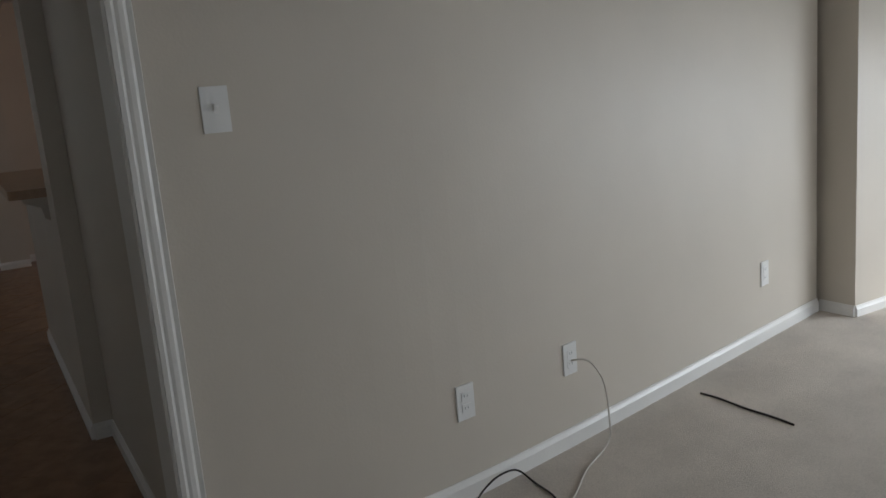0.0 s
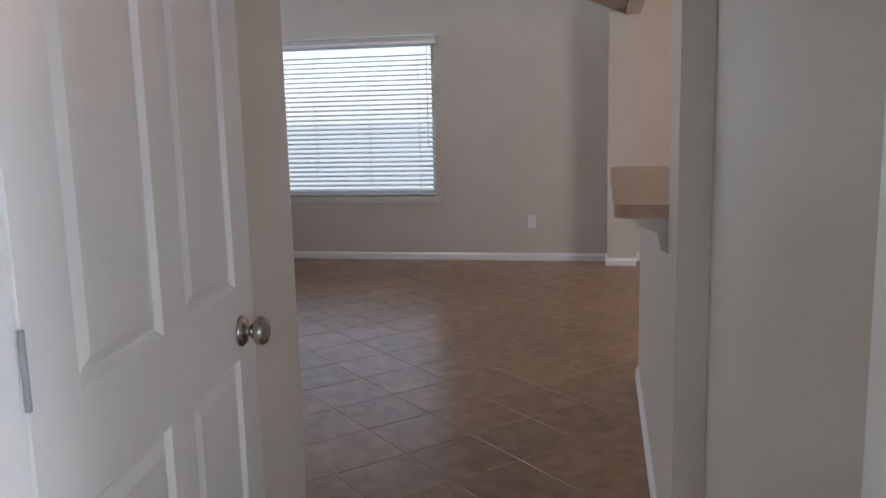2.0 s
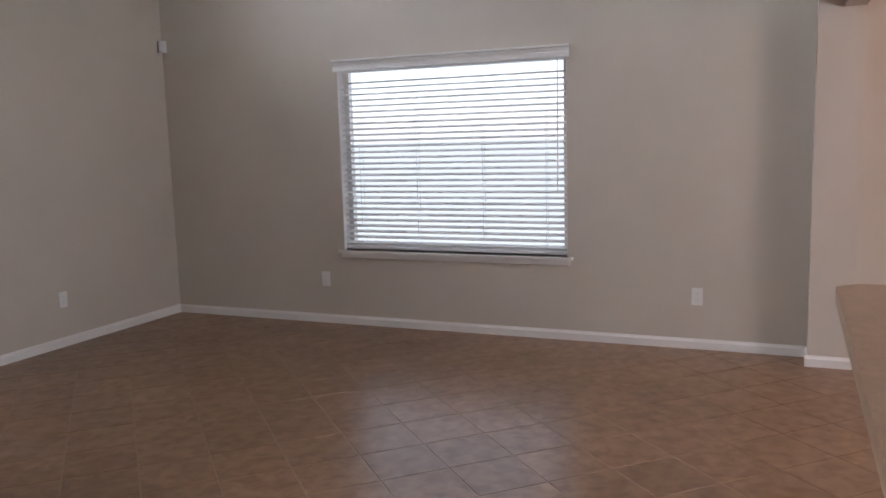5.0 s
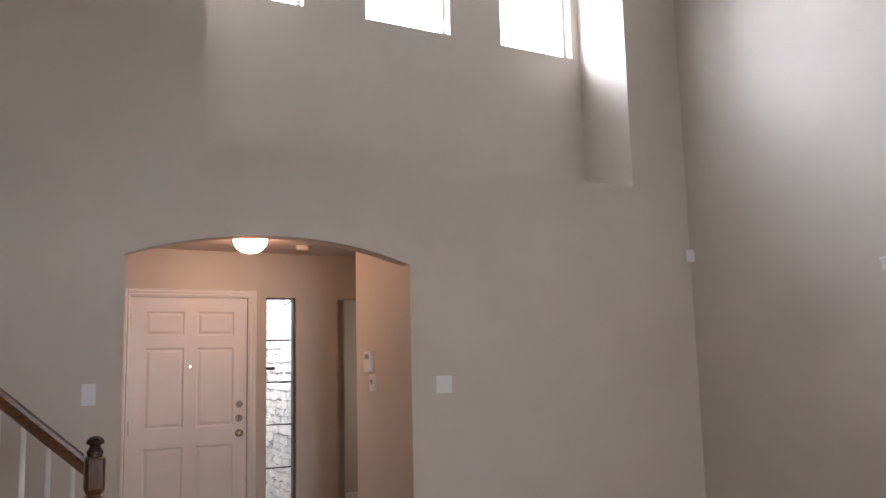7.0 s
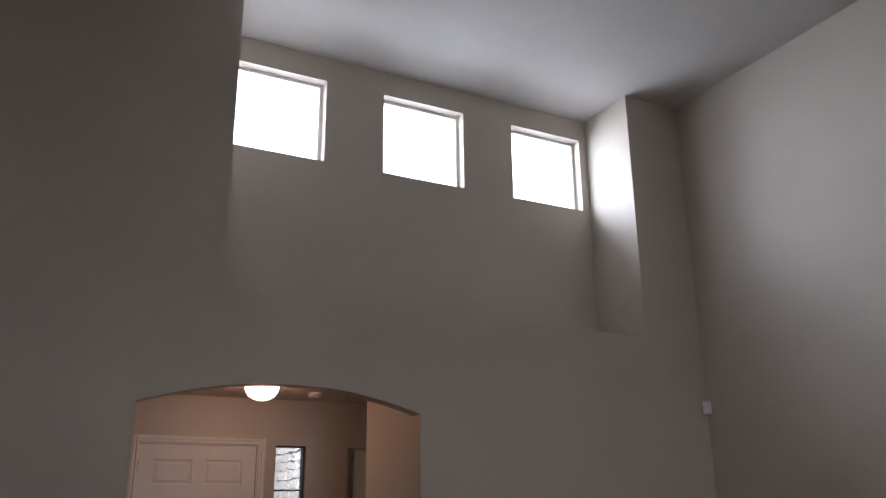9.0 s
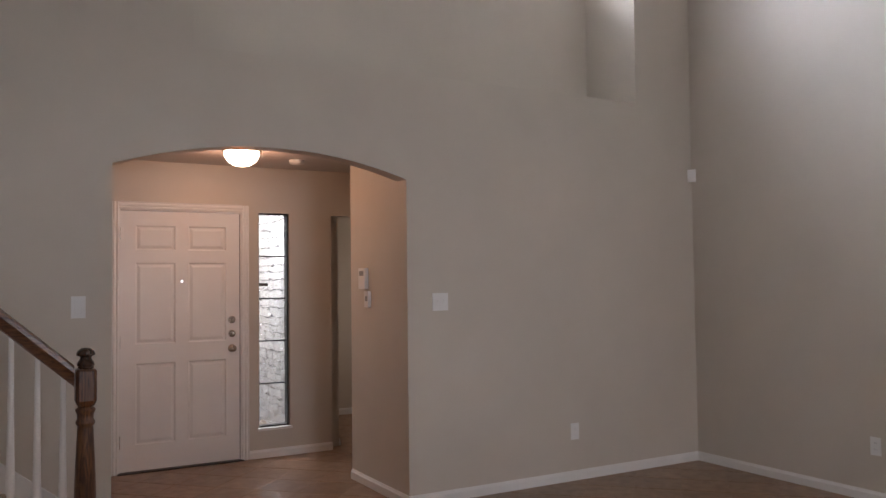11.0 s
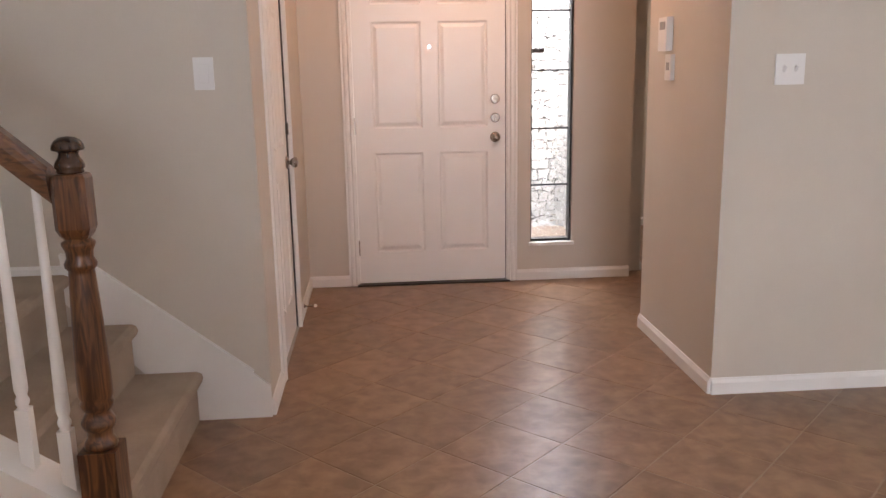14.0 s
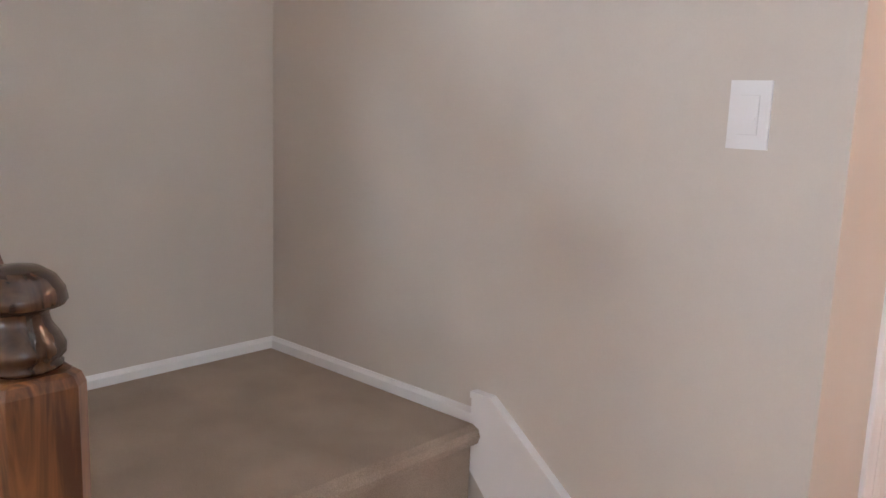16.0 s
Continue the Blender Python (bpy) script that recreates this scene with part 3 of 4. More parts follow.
slab("threshold_closet", [(AX0 - 0.112, AX0 + 0.002, CY0 + 0.02, CY1 - 0.02, -0.01, 0.009)], CONCRETE, "pale stone closet door threshold", "threshold")
stop = empty("door_stop", pose(AX0 + 0.014, 5.83, 0.065, 0, 90, 0), "small spring door stop on the baseboard", "door stop")
bm = bmesh.new()
lathe(bm, [(0.011, 0), (0.011, 0.004), (0.006, 0.006), (0.0055, 0.055), (0.006, 0.056)], 12)
part("spring", bm, NICKEL, stop, smooth=True)
bm = bmesh.new()
lathe(bm, [(0.008, 0.056), (0.0085, 0.066), (0.006, 0.072), (0.001, 0.073)], 12)
part("tip", bm, PLASTIC, stop, "white rubber tip", smooth=True)

# bedroom door, swung out into the vestibule
LEAF = 0.865
bd = empty("door_3", pose(XB1 + 0.008, BY1 - 0.022, 0.015, 0, 0, 7.6), "open white six-panel bedroom door", "door", kind="structure")
six_panel_leaf("leaf", LEAF, 2.015, 0.035, DOOR, bd)
knob(bd, LEAF - 0.098, 0.885, 0.0, -1, 0.030)
knob(bd, LEAF - 0.098, 0.885, 0.035, 1, 0.030)
part("latch_plate", boxes((LEAF - 0.0005, LEAF + 0.002, 0.006, 0.029, 0.850, 0.945)), BRONZE, bd, "dark latch plate on the door edge")
bm = bmesh.new()
prism(bm, [(LEAF + 0.001, 0.008), (LEAF + 0.013, 0.012), (LEAF + 0.014, 0.018), (LEAF + 0.001, 0.027)], "z", 0.875, 0.896)
part("latch_bolt", bm, NICKEL, bd)
for z in (0.2, 1.0, 1.78):
    hinge = part("hinge", boxes((-0.004, 0.001, 0.003, 0.030, z, z + 0.09)), TRIM, bd, "painted hinge leaf")
    bm = bmesh.new()
    lathe(bm, [(0.004, z - 0.002), (0.004, z + 0.092)], 12)
    bmesh.ops.translate(bm, vec=(-0.006, -0.004, 0), verts=bm.verts)
    part("knuckle", bm, GREY_PLASTIC, hinge, "grey hinge knuckle", smooth=True)


# ---- windows ----
def window(name, axis, w0, w1, u0, u1, z0, z1, bars_u, bars_z, label, pane_mat=GLASS, fr=0.045, frame_mat=TRIM):
    """A framed window set in an opening from w0 to w1, with panes between its bars."""
    thing = empty(name, Matrix(), label, "window", kind="structure")
    def put(n, u, v, z, zz, a, b, mat):
        bm = bmesh.new()
        box(bm, a, b, u, v, z, zz) if axis == "x" else box(bm, u, v, a, b, z, zz)
        ob = part(n, bm, mat, thing)
        return ob
    put("window_frame", u0, u0 + fr, z0, z1, w0, w1, frame_mat), put("window_frame", u1 - fr, u1, z0, z1, w0, w1, frame_mat)
    put("window_frame", u0 + fr, u1 - fr, z0, z0 + fr, w0, w1, frame_mat), put("window_frame", u0 + fr, u1 - fr, z1 - fr, z1, w0, w1, frame_mat)
    us, zs = [u0 + fr, *bars_u, u1 - fr], [z0 + fr, *bars_z, z1 - fr]
    for u in bars_u:
        put("mullion", u - 0.012, u + 0.012, z0 + fr, z1 - fr, w0 + 0.005, w1 - 0.005, frame_mat)
    mid = (w0 + w1) / 2
    for i in range(len(us) - 1):
        for k in range(len(zs) - 1):
            p = put("pane", us[i] + 0.001, us[i + 1] - 0.001, zs[k] + 0.001, zs[k + 1] - 0.001, mid - 0.003, mid + 0.003, pane_mat)
            p.visible_shadow = False
    for z in bars_z:
        put("muntin", u0 + fr, u1 - fr, z - 0.005, z + 0.005, mid - 0.007, mid + 0.007, LEAD if pane_mat is RIPPLE else frame_mat)
    return thing


window("window_1", "x", XE + 0.09, XE + 0.15, WY0, WY1, WZ0, WZ1, [], [], "wide white-framed window behind horizontal blinds")
for i, (a, b) in enumerate(CW):
    window(f"window_{i + 2}", "y", NY + 0.085, NY + 0.14, a, b, CZ0, CZ1, [], [], "small square high window full of daylight", fr=0.03)
window("window_5", "y", FY + 0.03, FY + 0.10, LX0, LX1, LZ0, LZ1, [], [LZ0 + 0.36 * (k + 1) for k in range(4)], "tall narrow sidelight of textured leaded glass", RIPPLE, fr=0.012, frame_mat=BRONZE)
window("window_6", "y", -5.53, -5.47, -4.3, -2.3, 0.30, 1.75, [-3.3], [1.02], "unseen white-framed bedroom window")
# two unseen west windows, added for light through the doorway
window("window_7", "x", -6.51, -6.45, -4.4, -3.0, 0.75, 2.25, [], [1.5], "unseen white-framed bedroom window")
window("window_10", "x", -6.51, -6.45, -0.6, 0.8, 0.75, 2.25, [], [1.5], "unseen white-framed bedroom window")
window("window_8", "y", -4.71, -4.65, 0.5, 2.5, 0.4, 2.15, [1.5], [], "unseen wide white-framed kitchen window")
# unseen opening for the hallway's fill lamp
window("window_9", "x", 4.35, 4.41, 6.9, 7.9, 0.8, 2.0, [], [1.4], "unseen white-framed window added to light the hallway")
slab("window_sill_sidelight", [(LX0 - 0.01, LX1 + 0.015, FY - 0.025, FY + 0.03, LZ0 - 0.022, LZ0)], TRIM, "white sill under the sidelight", "window sill")
slab("sidelight_stop", [(LX1 - 0.016, LX1 - 0.0125, FY + 0.004, FY + 0.03, LZ0, LZ1)], BRONZE, "dark sidelight stop", "trim")
bm = boxes((LX0 + 0.012, LX0 + 0.085, FY + 0.018, FY + 0.03, 1.435, 1.46))
tagged(part("sash_lock", bm, BRONZE), "dark bar latch on the sidelight", "latch")

sill = empty("window_sill", Matrix(), "white window sill with a moulded apron", "window sill", kind="structure")
part("stool", boxes((XE - 0.035, XE + 0.09, WY0 - 0.04, WY1 + 0.04, WZ0 - 0.020, WZ0)), TRIM, sill, bevel=0.006)
part("apron", boxes((XE - 0.014, XE, WY0 - 0.02, WY1 + 0.02, WZ0 - 0.058, WZ0 - 0.020)), TRIM, sill, bevel=0.004)

slab("window_reveal", [(XE + 0.001, XE + 0.09, WY1 - 0.006, WY1 - 0.0005, WZ0, WZ1), (XE + 0.001, XE + 0.09, WY0 + 0.0005, WY0 + 0.006, WZ0, WZ1)], TRIM, "white lining of the window recess", "window reveal")

# horizontal blind
blind = empty("window_blind", pose(XE + 0.05, 0, 0), "white faux-wood horizontal blind, lowered with open slats", "blind")
bm = bmesh.new()
prism(bm, [(-0.060, 1.988), (-0.073, 1.993), (-0.073, 2.012), (-0.068, 2.016), (-0.068, 2.036), (-0.075, 2.042), (-0.075, 2.055), (-0.088, 2.064), (-0.088, 2.076), (-0.053, 2.076), (-0.053, 1.988)], "y", WY0 - 0.025, WY1 + 0.025)
part("valance", bm, SLAT, blind, "white moulded valance")
part("headrail", boxes((-0.02, 0.035, WY0 + 0.01, WY1 - 0.01, 1.985, 2.028)), SLAT, blind)
part("bottom_rail", boxes((-0.024, 0.026, WY0 + 0.010, WY1 - 0.012, WZ0 + 0.012, WZ0 + 0.032)), SLAT, blind, bevel=0.004)
bm = bmesh.new()
rows = []
for k in range(6):
    s = -1 + 2 * k / 5
    rows.append([(s * 0.025, 0.0025 * (1 - s * s)), (s * 0.025, 0.0025 * (1 - s * s) - 0.0026)])
outline = [r[0] for r in rows] + [r[1] for r in rows[::-1]]
prism(bm, outline, "y", WY0 + 0.008, WY1 - 0.010)
slat_mesh = mesh_of("slat", bm, SLAT)
PITCH = 0.0443
n_slats = int((1.975 - WZ0 - 0.05) / PITCH)
for i in range(n_slats):
    s = new("slat", slat_mesh)
    s.parent = blind
    s.matrix_basis = pose(0, random.uniform(-0.002, 0.002), WZ0 + 0.062 + i * PITCH, 0, -17 + random.uniform(-1.2, 1.2), 0)
for y in (WY0 + 0.16, WY0 + 0.64, WY0 + 1.17, WY1 - 0.16):
    for x in (-0.026, 0.026):
        bm = bmesh.new()
        tube(bm, [(x, y, WZ0 + 0.03), (x, y, 1.99)], 0.0016, 5)
        part("ladder_cord", bm, SLAT, blind)
bm = bmesh.new()
tube(bm, [(-0.034, WY0 + 0.07, 1.99), (-0.036, WY0 + 0.072, 1.05)], 0.004, 6)
part("tilt_wand", bm, PLASTIC, blind)


# ---- stairs ----
RISE, RUN, ST0 = 0.204, 0.230, 0.036        # first nose at ST0, climbing to the west
SY0 = 3.255
stairs = empty("staircase", Matrix(), "carpeted stair climbing to a landing, with a white closed side", "staircase")
for k in range(3):
    x_nose = ST0 - k * RUN
    x_end = x_nose - RUN - 0.04 if k < 2 else XW
    z0, z1 = (k) * RISE, (k + 1) * RISE
    bm = bmesh.new()
    pts = [(x_nose - 0.028, 0 if k == 0 else z0 - 0.03), (x_nose - 0.028, z1 - 0.055), (x_nose - 0.006, z1 - 0.042), (x_nose, z1 - 0.024), (x_nose - 0.006, z1 - 0.008), (x_nose - 0.024, z1), (x_end, z1), (x_end, 0 if k == 0 else z0 - 0.03)]
    prism(bm, pts, "y", SY0 + 0.11, YN - 0.018)
    part("landing" if k == 2 else "step", bm, CARPET, stairs, smooth=False)
# closed side: a beige field framed in white, under a sloped white cap
top = lambda x: 0.258 + 0.66 * (0.06 - x)
bm = bmesh.new()
prism(bm, [(0.028, 0), (0.028, top(0.028)), (-0.5, top(-0.5)), (SX1, top(-0.5)), (SX1, 0)], "y", SY0 + 0.02, SY0 + 0.10)
part("side_panel", bm, PAINT, stairs)
bm = bmesh.new()
prism(bm, [(0.040, top(0.040)), (0.040, top(0.040) + 0.022), (SX1, top(SX1) + 0.022), (SX1, top(SX1))], "y", SY0 - 0.012, SY0 + 0.118)
part("cap", bm, TRIM, stairs, bevel=0.004)
def band(name, o, w, d):
    """A frame strip set in by o, w wide and d proud, up the end and along the slope."""
    bm = bmesh.new()
    xo, xi = 0.030 - o, 0.030 - o - w
    prism(bm, [(xo, 0.0), (xo, top(xo) - 0.002 - o), (xi, top(xi) - 0.002 - o - w), (xi, 0.0)], "y", SY0 + 0.021 - d, SY0 + 0.021)
    prism(bm, [(xo, top(xo) - 0.002 - o), (SX1, top(SX1) - 0.002 - o), (SX1, top(SX1) - 0.002 - o - w * 1.2), (xi, top(xi) - 0.002 - o - w)], "y", SY0 + 0.0215 - d, SY0 + 0.021)
    part(name, bm, TRIM, stairs)
band("frame_board", 0.0, 0.085, 0.010)
band("outer_moulding", 0.0, 0.014, 0.022)
band("inner_moulding", 0.018, 0.012, 0.017)
band("field_moulding", 0.070, 0.014, 0.018)
part("base_board", boxes((SX1, -0.056, SY0 + 0.009, SY0 + 0.021, 0.0, 0.075)), TRIM, stairs)
# skirt board up the wall
bm = bmesh.new()
prism(bm, [(AX0, 0), (AX0, 0.13), (0.228, 0.185), (-0.402, 0.676), (-0.455, 0.676), (-0.455, 0.50), (0.0, 0.0)], "y", YN - 0.018, YN)
part("skirt_board", bm, TRIM, stairs, bevel=0.003)
bm = bmesh.new()
prism(bm, [(0.228, 0.185), (0.233, 0.196), (-0.397, 0.691), (-0.455, 0.691), (-0.455, 0.676), (-0.402, 0.676)], "y", YN - 0.024, YN)
part("skirt_cap", bm, TRIM, stairs)
LZ = 3 * RISE - 0.002
baseboard(-0.455, YN, XW, YN, LZ, 0.034)
baseboard(XW, YN, XW, 3.3, LZ, 0.034)

# newel post
def newel(x, y, z):
    thing = empty("newel_post", pose(x, y, z), "dark-stained turned oak newel post with a ball cap", "newel post")
    def block(n, z0, z1, h):
        bm = boxes((-h, h, -h, h, z0, z1))
        return part(n, bm, OAK, thing, bevel=0.005)
    block("base_block", 0, 0.445, 0.045)
    bm = bmesh.new()
    lathe(bm, [(0.036, 0.445), (0.040, 0.452), (0.038, 0.462), (0.030, 0.475), (0.031, 0.490), (0.040, 0.505), (0.041, 0.515), (0.033, 0.530), (0.029, 0.540), (0.038, 0.552), (0.040, 0.562), (0.036, 0.572),
               (0.0415, 0.585), (0.041, 0.640), (0.036, 0.760), (0.030, 0.885), (0.029, 0.895), (0.036, 0.902), (0.037, 0.912), (0.030, 0.925), (0.031, 0.940), (0.038, 0.956), (0.038, 0.962), (0.030, 0.968), (0.027, 0.974)], 28)
    part("turned_shaft", bm, OAK, thing, smooth=True)
    bm = bmesh.new()
    rings = []
    for h, w, c in ((0.972, 0.027, 0.009), (0.980, 0.033, 0.011), (0.996, 0.039, 0.012), (1.112, 0.039, 0.012), (1.120, 0.036, 0.011), (1.123, 0.031, 0.010)):
        e = w - c
        rings.append([bm.verts.new((p, q, h)) for p, q in ((-e, -w), (e, -w), (w, -e), (w, e), (e, w), (-e, w), (-w, e), (-w, -e))])
    for lo, hi in zip(rings, rings[1:]):
        for i in range(8):
            bm.faces.new((lo[i], lo[(i + 1) % 8], hi[(i + 1) % 8], hi[i]))
    bm.faces.new(rings[0][::-1]), bm.faces.new(rings[-1])
    part("top_block", bm, OAK, thing, bevel=0.002)
    bm = bmesh.new()
    lathe(bm, [(0.024, 1.122), (0.030, 1.125), (0.031, 1.128), (0.0285, 1.131), (0.033, 1.136), (0.0335, 1.142), (0.029, 1.152), (0.0235, 1.160), (0.0215, 1.168), (0.024, 1.173), (0.034, 1.1755), (0.0362, 1.179), (0.0345, 1.188), (0.028, 1.198), (0.017, 1.205), (0.002, 1.207)], 32)
    part("finial", bm, OAK_D, thing, "dark glossy turned finial", smooth=True)
    return thing


newel(0.042, 3.318, 0.0)
post_b = newel(-0.62, 3.318, 0.56)

RS = 0.90
rail_z = lambda x: 1.098 + RS * (0.0 - x)
rail = empty("handrail", Matrix(), "dark-stained oak handrail sloping up from the newel post", "handrail")
bm = bmesh.new()
prof = [(-0.022, -0.030), (0.022, -0.030), (0.026, -0.012), (0.031, 0.006), (0.029, 0.022), (0.016, 0.031), (-0.016, 0.031), (-0.029, 0.022), (-0.031, 0.006), (-0.026, -0.012)]
rows = [[bm.verts.new((x, 3.318 + p, rail_z(x) + q * 1.28)) for p, q in prof] for x in (-0.002, -0.576)]
for i in range(len(prof)):
    j = (i + 1) % len(prof)
    bm.faces.new((rows[0][i], rows[0][j], rows[1][j], rows[1][i]))
bm.faces.new(rows[0][::-1]), bm.faces.new(rows[1])
part("rail", bm, OAK_R, rail)
bm = bmesh.new()
prism(bm, [(-0.002, rail_z(-0.002) - 0.046), (-0.576, rail_z(-0.576) - 0.046), (-0.576, rail_z(-0.576) - 0.036), (-0.002, rail_z(-0.002) - 0.036)], "y", 3.306, 3.330)
part("fillet", bm, OAK_R, rail, "thin oak fillet under the rail")

for i in range(6):
    x = -0.040 - i * 0.092
    zb, zt = top(x) + 0.02, rail_z(x) - 0.03
    thing = empty("baluster", pose(x, 3.318, zb), "white painted tapered stair baluster", "baluster", "balusters under the handrail")
    h = zt - zb
    bm = bmesh.new()
    prism(bm, [(-0.016, -0.012), (0.016, -0.012 - 0.0), (0.016, 0.15), (-0.016, 0.15)], "y", -0.016, 0.016)
    part("base_block", bm, TRIM, thing, bevel=0.003)
    bm = bmesh.new()
    lathe(bm, [(0.015, 0.15), (0.012, 0.156), (0.016, 0.164), (0.0165, 0.172), (0.012, 0.182), (0.0165, 0.20), (0.0160, 0.26), (0.0125, 0.45), (0.0095, h)], 14)
    part("shaft", bm, TRIM, thing, smooth=True)


# ---- fixtures ----
def plate(x, y, z, rz, kind_, label, category, w=0.072, h=0.117):
    """A cover plate lying in its own x-z plane, facing its -y."""
    thing = empty({"switch": "light_switch", "double": "light_switch", "decora": "light_switch", "outlet": "wall_outlet"}[kind_], pose(x, y, z, 0, 0, rz), label, category)
    bm = boxes((-w / 2, w / 2, -0.006, 0.0, -h / 2, h / 2))
    cover = part("cover_plate", bm, PLASTIC, thing, bevel=0.0025)
    if kind_ in ("switch", "double"):
        for dx in ((0,) if kind_ == "switch" else (-0.023, 0.023)):
            bm = bmesh.new()
            prism(bm, [(-0.006, -0.012), (-0.012, 0.002), (-0.018, 0.010), (-0.018, 0.016), (-0.006, 0.012)], "x", dx - 0.005, dx + 0.005)
            part("toggle", bm, PLASTIC, thing)
            part("toggle_slot", boxes((dx - 0.008, dx + 0.008, -0.0068, -0.0058, -0.018, 0.018)), PLASTIC, thing)
            for s in (-0.03, 0.03):
                bm = bmesh.new()
                lathe(bm, [(0.003, 0), (0.003, 0.001), (0.0005, 0.0012)], 8)
                bmesh.ops.transform(bm, matrix=pose(dx, -0.0058, s, 90), verts=bm.verts)
                part("screw", bm, PLASTIC, cover)
    elif kind_ == "decora":
        # thin darker sheet stands in for shade in the gap round the rocker
        part("rocker_gap_shade", boxes((-0.0174, 0.0174, -0.0066, -0.0058, -0.0339, 0.0339)), SHADE_PLASTIC, thing)
        part("rocker", boxes((-0.0165, 0.0165, -0.009, -0.005, -0.033, 0.033)), PLASTIC, thing, bevel=0.0015)
        part("slider", boxes((-0.012, 0.012, -0.013, -0.008, -0.012, -0.004)), PLASTIC, thing)
    else:
        for s in (-0.02, 0.02):
            socket = part("socket", boxes((-0.017, 0.017, -0.0078, -0.005, s - 0.014, s + 0.014)), PLASTIC, thing, bevel=0.001)
            for dx in (-0.006, 0.006):
                part("slot", boxes((dx - 0.001, dx + 0.001, -0.0084, -0.0072, s - 0.003, s + 0.006)), GREY_PLASTIC, socket)
    return thing


plate(2.341, YN, 1.321, 0, "double", "white double toggle switch on the entry wall", "switch", 0.117)
plate(0.125, YN, 1.342, 0, "decora", "white dimmer switch on the wall above the stair", "switch")
plate(3.455, YN, 0.352, 0, "outlet", "white outlet low on the entry wall", "outlet")
plate(XE, 0.10, 0.36, -90, "outlet", "white outlet low on the window wall", "outlet")
plate(XE, 2.98, 0.36, -90, "outlet", "white outlet under the window", "outlet")
for kind_, y, z, text in (("switch", -1.003, 1.337, "white toggle switch beside the bedroom doorway"), ("outlet", -1.692, 0.345, "white outlet low on the bedroom wall"),
                          ("outlet", -2.198, 0.345, "white outlet with a pale cord plugged in"), ("outlet", -3.645, 0.345, "white outlet near the bedroom corner")):
    plate(wall_x(y), y, z, facing(y), kind_, text, kind_)

sensor = empty("motion_sensor", pose(XE - 0.045, YN - 0.045, 2.285, 0, 0, -45), "small white motion sensor in the wall corner", "sensor")
bm = boxes((-0.032, 0.032, -0.02, 0.03, -0.048, 0.048))
part("housing", bm, PLASTIC, sensor, bevel=0.008)
part("lens", boxes((-0.02, 0.02, -0.024, -0.019, -0.035, 0.0)), PLASTIC, sensor, "frosted sensor lens", bevel=0.002)

pad = empty("alarm_keypad", pose(AX1, 5.16, 1.484, 0, 0, -90), "white alarm keypad on the foyer side wall", "keypad")
part("housing", boxes((-0.055, 0.055, -0.03, 0.0, -0.075, 0.075)), PLASTIC, pad, bevel=0.006)
part("display", boxes((-0.035, 0.035, -0.032, -0.029, 0.02, 0.055)), GREY_PLASTIC, pad)
pad2 = empty("thermostat", pose(AX1, 5.102, 1.335, 0, 0, -90), "small white thermostat under the keypad", "thermostat")
part("housing", boxes((-0.036, 0.036, -0.02, 0.0, -0.058, 0.058)), PLASTIC, pad2, bevel=0.004)
part("dial_window", boxes((-0.018, 0.018, -0.022, -0.019, -0.012, 0.022)), GREY_PLASTIC, pad2)

lamp = empty("ceiling_light", pose(1.315, 5.58, FTOP), "lit frosted dome ceiling light in the foyer", "ceiling light")
bm = bmesh.new()
lathe(bm, [(0.05, 0), (0.135, -0.002), (0.14, -0.018), (0.128, -0.024), (0.05, -0.024)], 28)
part("base", bm, NICKEL, lamp, smooth=True)
bm = bmesh.new()
lathe(bm, [(0.126, -0.026), (0.127, -0.04), (0.118, -0.07), (0.095, -0.10), (0.06, -0.122), (0.02, -0.132), (0.001, -0.133)], 28)
dome = part("dome", bm, LAMP, lamp, "glowing frosted glass dome", smooth=True)
dome.visible_shadow = False
sd = empty("smoke_detector", pose(1.86, 5.95, FTOP), "white round smoke detector on the foyer ceiling", "smoke detector")
bm = bmesh.new()
lathe(bm, [(0.062, 0), (0.062, -0.012), (0.055, -0.03), (0.03, -0.036), (0.001, -0.037)], 24)
part("housing", bm, PLASTIC, sd, smooth=True)

# kitchen bar
bar = empty("bar_counter", Matrix(), "tan laminate bar top on the half wall, rounded at its end", "bar counter")
bm = bmesh.new()
outline = []
x0, x1, y0, y1 = BX - 0.004, 1.37, KY0 - 0.12, KY1 + 0.15
outline += [(x0 + 0.05 + 0.05 * math.cos(radians(90 + 15 * i)), y1 - 0.05 + 0.05 * math.sin(radians(90 + 15 * i))) for i in range(7)]
outline += [(x0, KY1 + 0.003), (BX + 0.003, KY1 + 0.003), (BX + 0.003, y0), (x1, y0), (x1, y1 - 0.05), (x1 - 0.05, y1)]
prism(bm, outline, "z", 1.029, 1.069)
part("top", bm, LAMINATE, bar, bevel=0.005)
for bx in (BX + 0.012, 0.45, 1.2):
    bm = bmesh.new()
    prism(bm, [(KY1, 1.028), (KY1 + 0.10, 1.028), (KY1 + 0.095, 1.012), (KY1 + 0.03, 0.985), (KY1 + 0.02, 0.935), (KY1, 0.925)], "x", bx, bx + 0.014)
    part("bracket", bm, PAINT, bar)

# cords on the bedroom floor
def cord(name, pts, r, mat, label):
    bm = bmesh.new()
    tube(bm, smooth_curve(pts), r, 6)
    return tagged(part(name, bm, mat, smooth=True), label, "cord")


ox, oy = wall_x(-2.198) - 0.01, -2.198
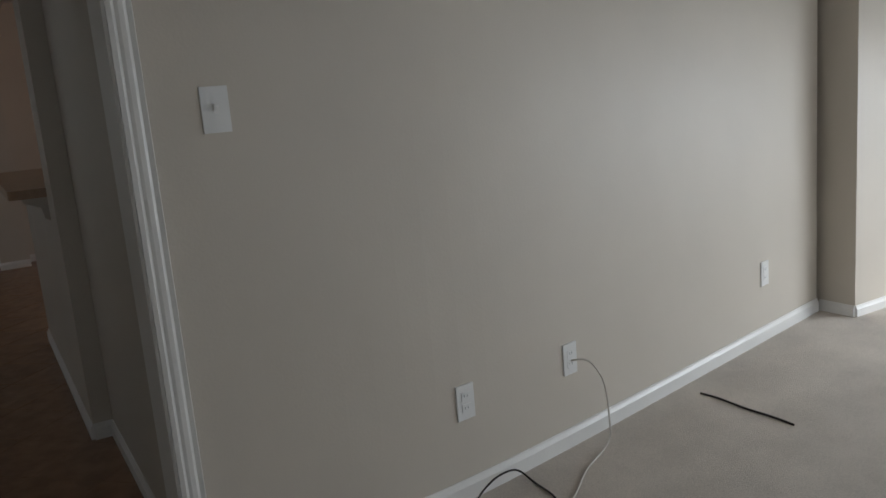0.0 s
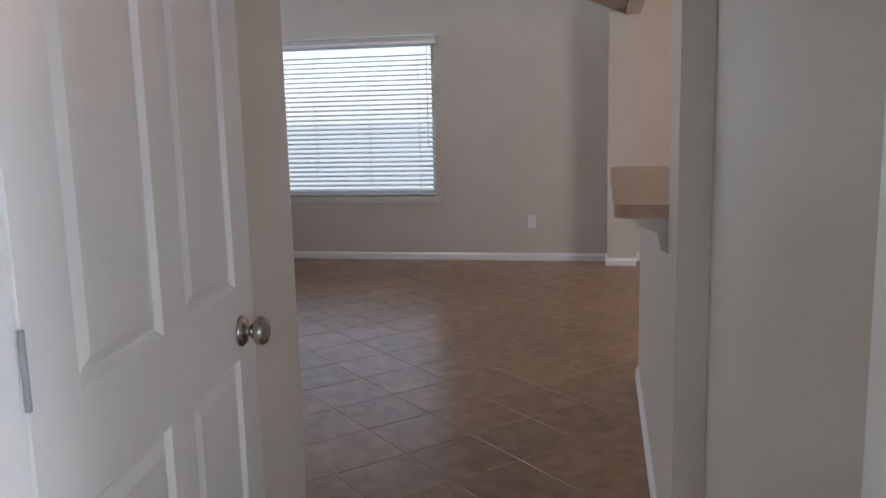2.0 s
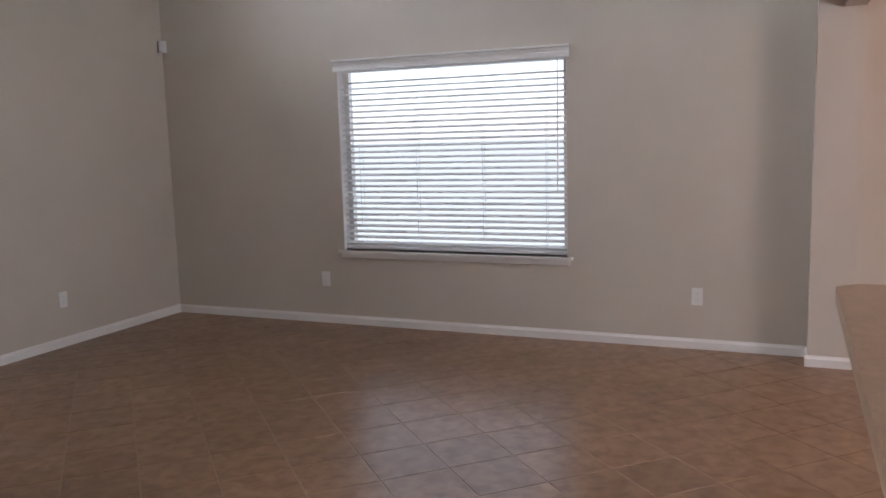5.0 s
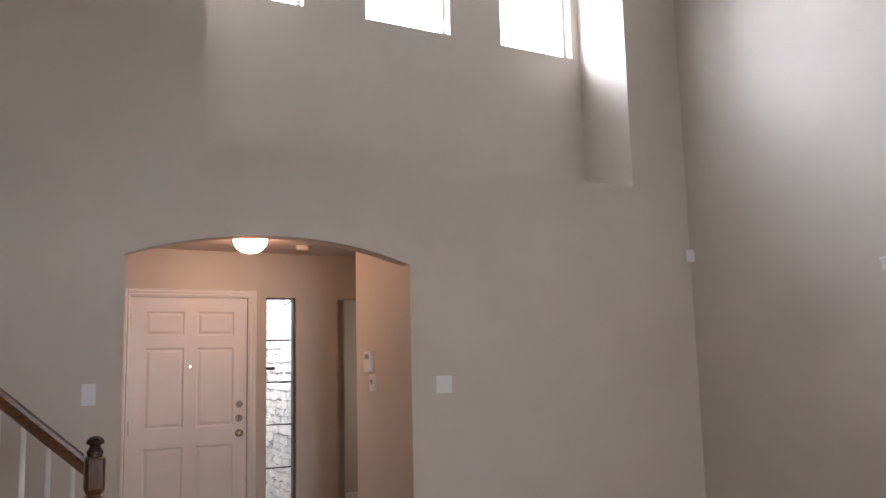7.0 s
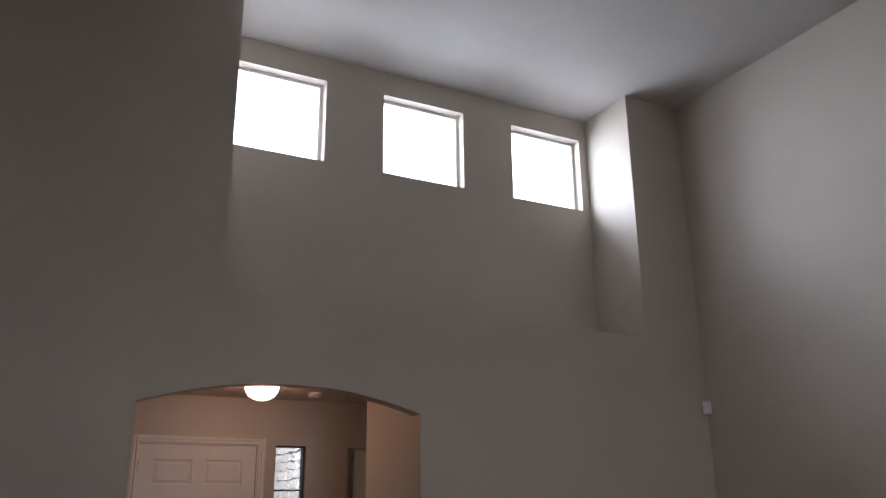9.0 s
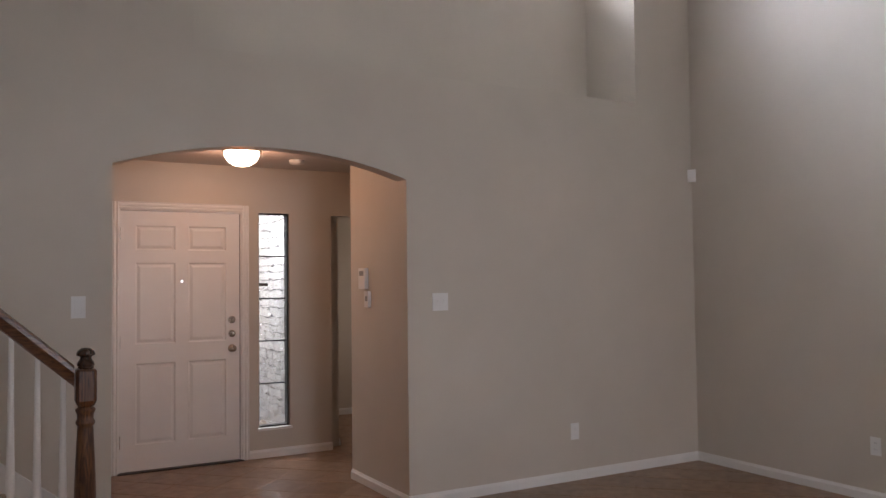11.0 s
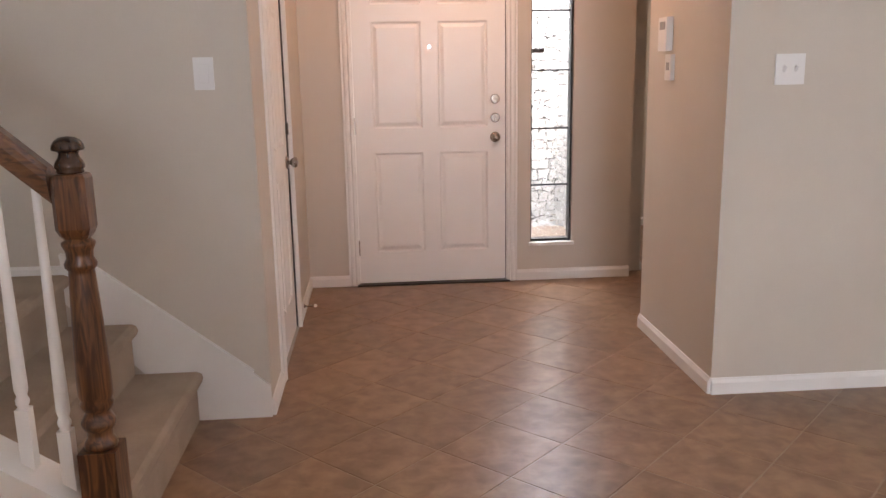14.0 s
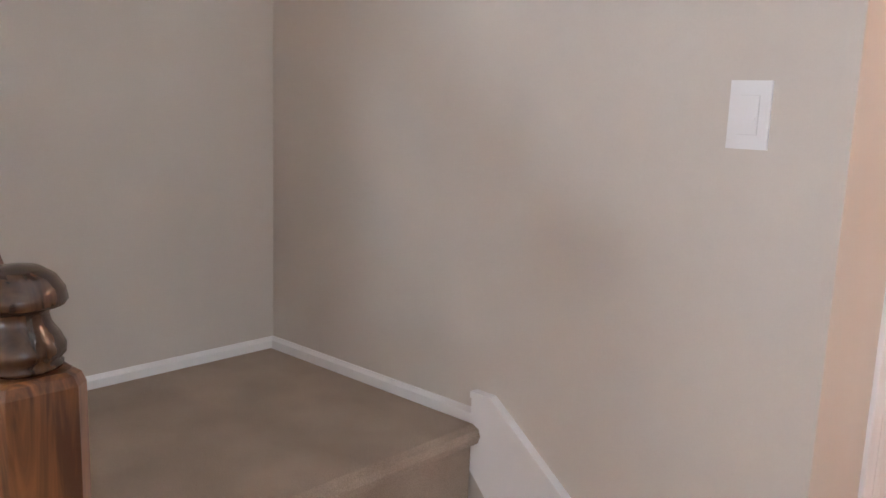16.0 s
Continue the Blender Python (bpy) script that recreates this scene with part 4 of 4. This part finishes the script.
cord("power_cord", [(ox, oy, 0.34), (ox - 0.04, oy - 0.05, 0.335), (ox - 0.055, oy - 0.10, 0.25), (ox - 0.06, oy - 0.115, 0.12), (ox - 0.09, oy - 0.08, 0.03), (-2.235, -2.10, 0.017), (-2.36, -1.935, 0.016), (-2.42, -1.80, 0.016)], 0.0035, WHITE_CORD, "pale cord hanging from the outlet onto carpet")
cord("power_cord", [(-2.28, -1.60, 0.016), (-2.19, -1.68, 0.03), (-2.165, -1.76, 0.06), (-2.15, -1.83, 0.062), (-2.145, -1.88, 0.045), (-2.20, -1.90, 0.018), (-2.31, -1.895, 0.016), (-2.38, -1.86, 0.016)], 0.0035, DARK_CORD, "dark cord looped against the bedroom baseboard")
cord("floor_cord", [(-2.018, -2.894, 0.016), (-2.10, -2.906, 0.016), (-2.24, -2.90, 0.016), (-2.36, -2.908, 0.016), (-2.454, -2.904, 0.016)], 0.0045, DARK_CORD, "dark cord lying on the bedroom carpet")

# porch wall of pale stone blocks outside the sidelight
porch = tagged(part("wall_porch", boxes((1.2, 3.2, 8.62, 8.9, -0.15, 2.5)), MORTAR), "pale stone block wall across the porch", "wall", kind="structure")

# ---- floor tiles, laid on the diagonal ----
SIDE, JOINT = 0.322, 0.005
TX, TY = 2.977, 2.737
bm = bmesh.new()
h = (SIDE - JOINT) / 2
vs = box(bm, -h, h, -h, h, -0.012, 0.0)
top_f = [f for f in bm.faces if all(v.co.z > -0.001 for v in f.verts)]
bmesh.ops.bevel(bm, geom=list(top_f[0].edges), offset=0.0014, segments=1, affect="EDGES")
tile_mesh = mesh_of("tile", bm, TILE)
spots = []
for i in range(-40, 40):
    for k in range(-40, 40):
        x = TX + (i - k) * SIDE * math.sqrt(0.5)
        y = TY + (i + k) * SIDE * math.sqrt(0.5)
        living = XB1 - 0.1 < x < XE + 0.1 and -1.1 < y < YN + 0.1 and not (x < -0.15 and y > 3.4) and not (x < VX - 0.1 and (y > 0.3 or y < -0.95))
        foyer_ = AX0 - 0.1 < x < 4.3 and YN <= y < 8.2 and not (x > AX1 + 0.2 and y < 5.35) and not (x < 2.36 and y > FY + 0.12)
        kitchen_ = -0.6 < x < 4.75 and -4.6 < y <= -1.1
        if living or foyer_ or kitchen_:
            spots.append((x, y))
spots.sort(key=lambda p: (p[0] - 1.3) ** 2 + (p[1] - 2.8) ** 2)
for x, y in spots[:300]:
    t = new("tile", tile_mesh)
    t.parent = floor
    t.matrix_basis = pose(x, y, random.uniform(-0.0003, 0.0003), random.uniform(-0.05, 0.05), random.uniform(-0.05, 0.05), 45 + 90 * random.randrange(4))
verts, faces = [], []
for x, y in spots[300:]:
    b0 = len(verts)
    r = h * math.sqrt(2)
    zt = random.uniform(-0.0003, 0.0003)
    for z in (zt, -0.010):
        verts += [(x + r, y, z), (x, y + r, z), (x - r, y, z), (x, y - r, z)]
    faces += [(b0, b0 + 1, b0 + 2, b0 + 3)] + [(b0 + a, b0 + 4 + a, b0 + 4 + (a + 1) % 4, b0 + (a + 1) % 4) for a in range(4)]
me = bpy.data.meshes.new("far_tiles")
me.from_pydata(verts, [], faces)
me.materials.append(TILE)
far = new("far_tiles", me)
far.parent = floor
tagged(far, "brown stone-look floor tiles", kind="stuff")

# stone blocks of the porch wall
bm = bmesh.new()
box(bm, -0.5, 0.5, -0.5, 0.5, -0.5, 0.5)
stone_mesh = mesh_of("stone", bm, STONE, bevel=0.06)
z = -0.13
while z < 2.4:
    hh = random.choice((0.07, 0.085, 0.10))
    x = 1.78 + random.uniform(0, 0.06)
    while x < 2.40:
        ww = random.uniform(0.05, 0.11)
        s = new("stone", stone_mesh)
        s.parent = porch
        s.matrix_basis = Matrix.LocRotScale((x + ww / 2, 8.62 + random.uniform(-0.01, 0.01), z + hh / 2), None, (ww - 0.013, 0.07, hh - 0.013))
        x += ww
    z += hh
# the same stone on the outer face of the hallway wall
backing = tagged(part("wall_porch_side", boxes((2.345, 2.359, FY + 0.142, 8.61, -0.15, 2.5)), MORTAR), "pale stone block facing beside the front door", "wall", kind="structure")
bm = bmesh.new()
z = -0.13
while z < 2.4:
    hh = random.choice((0.07, 0.085, 0.10))
    y = FY + 0.15 + random.uniform(0, 0.06)
    while y < 8.45:
        ww = random.uniform(0.10, 0.24)
        box(bm, 2.315 + random.uniform(-0.012, 0.012), 2.3455, y, y + ww - 0.022, z, z + hh - 0.014)
        y += ww
    z += hh
facing_stones = part("stone_facing", bm, STONE, backing)
tagged(facing_stones, "pale rough stone blocks", kind="stuff")
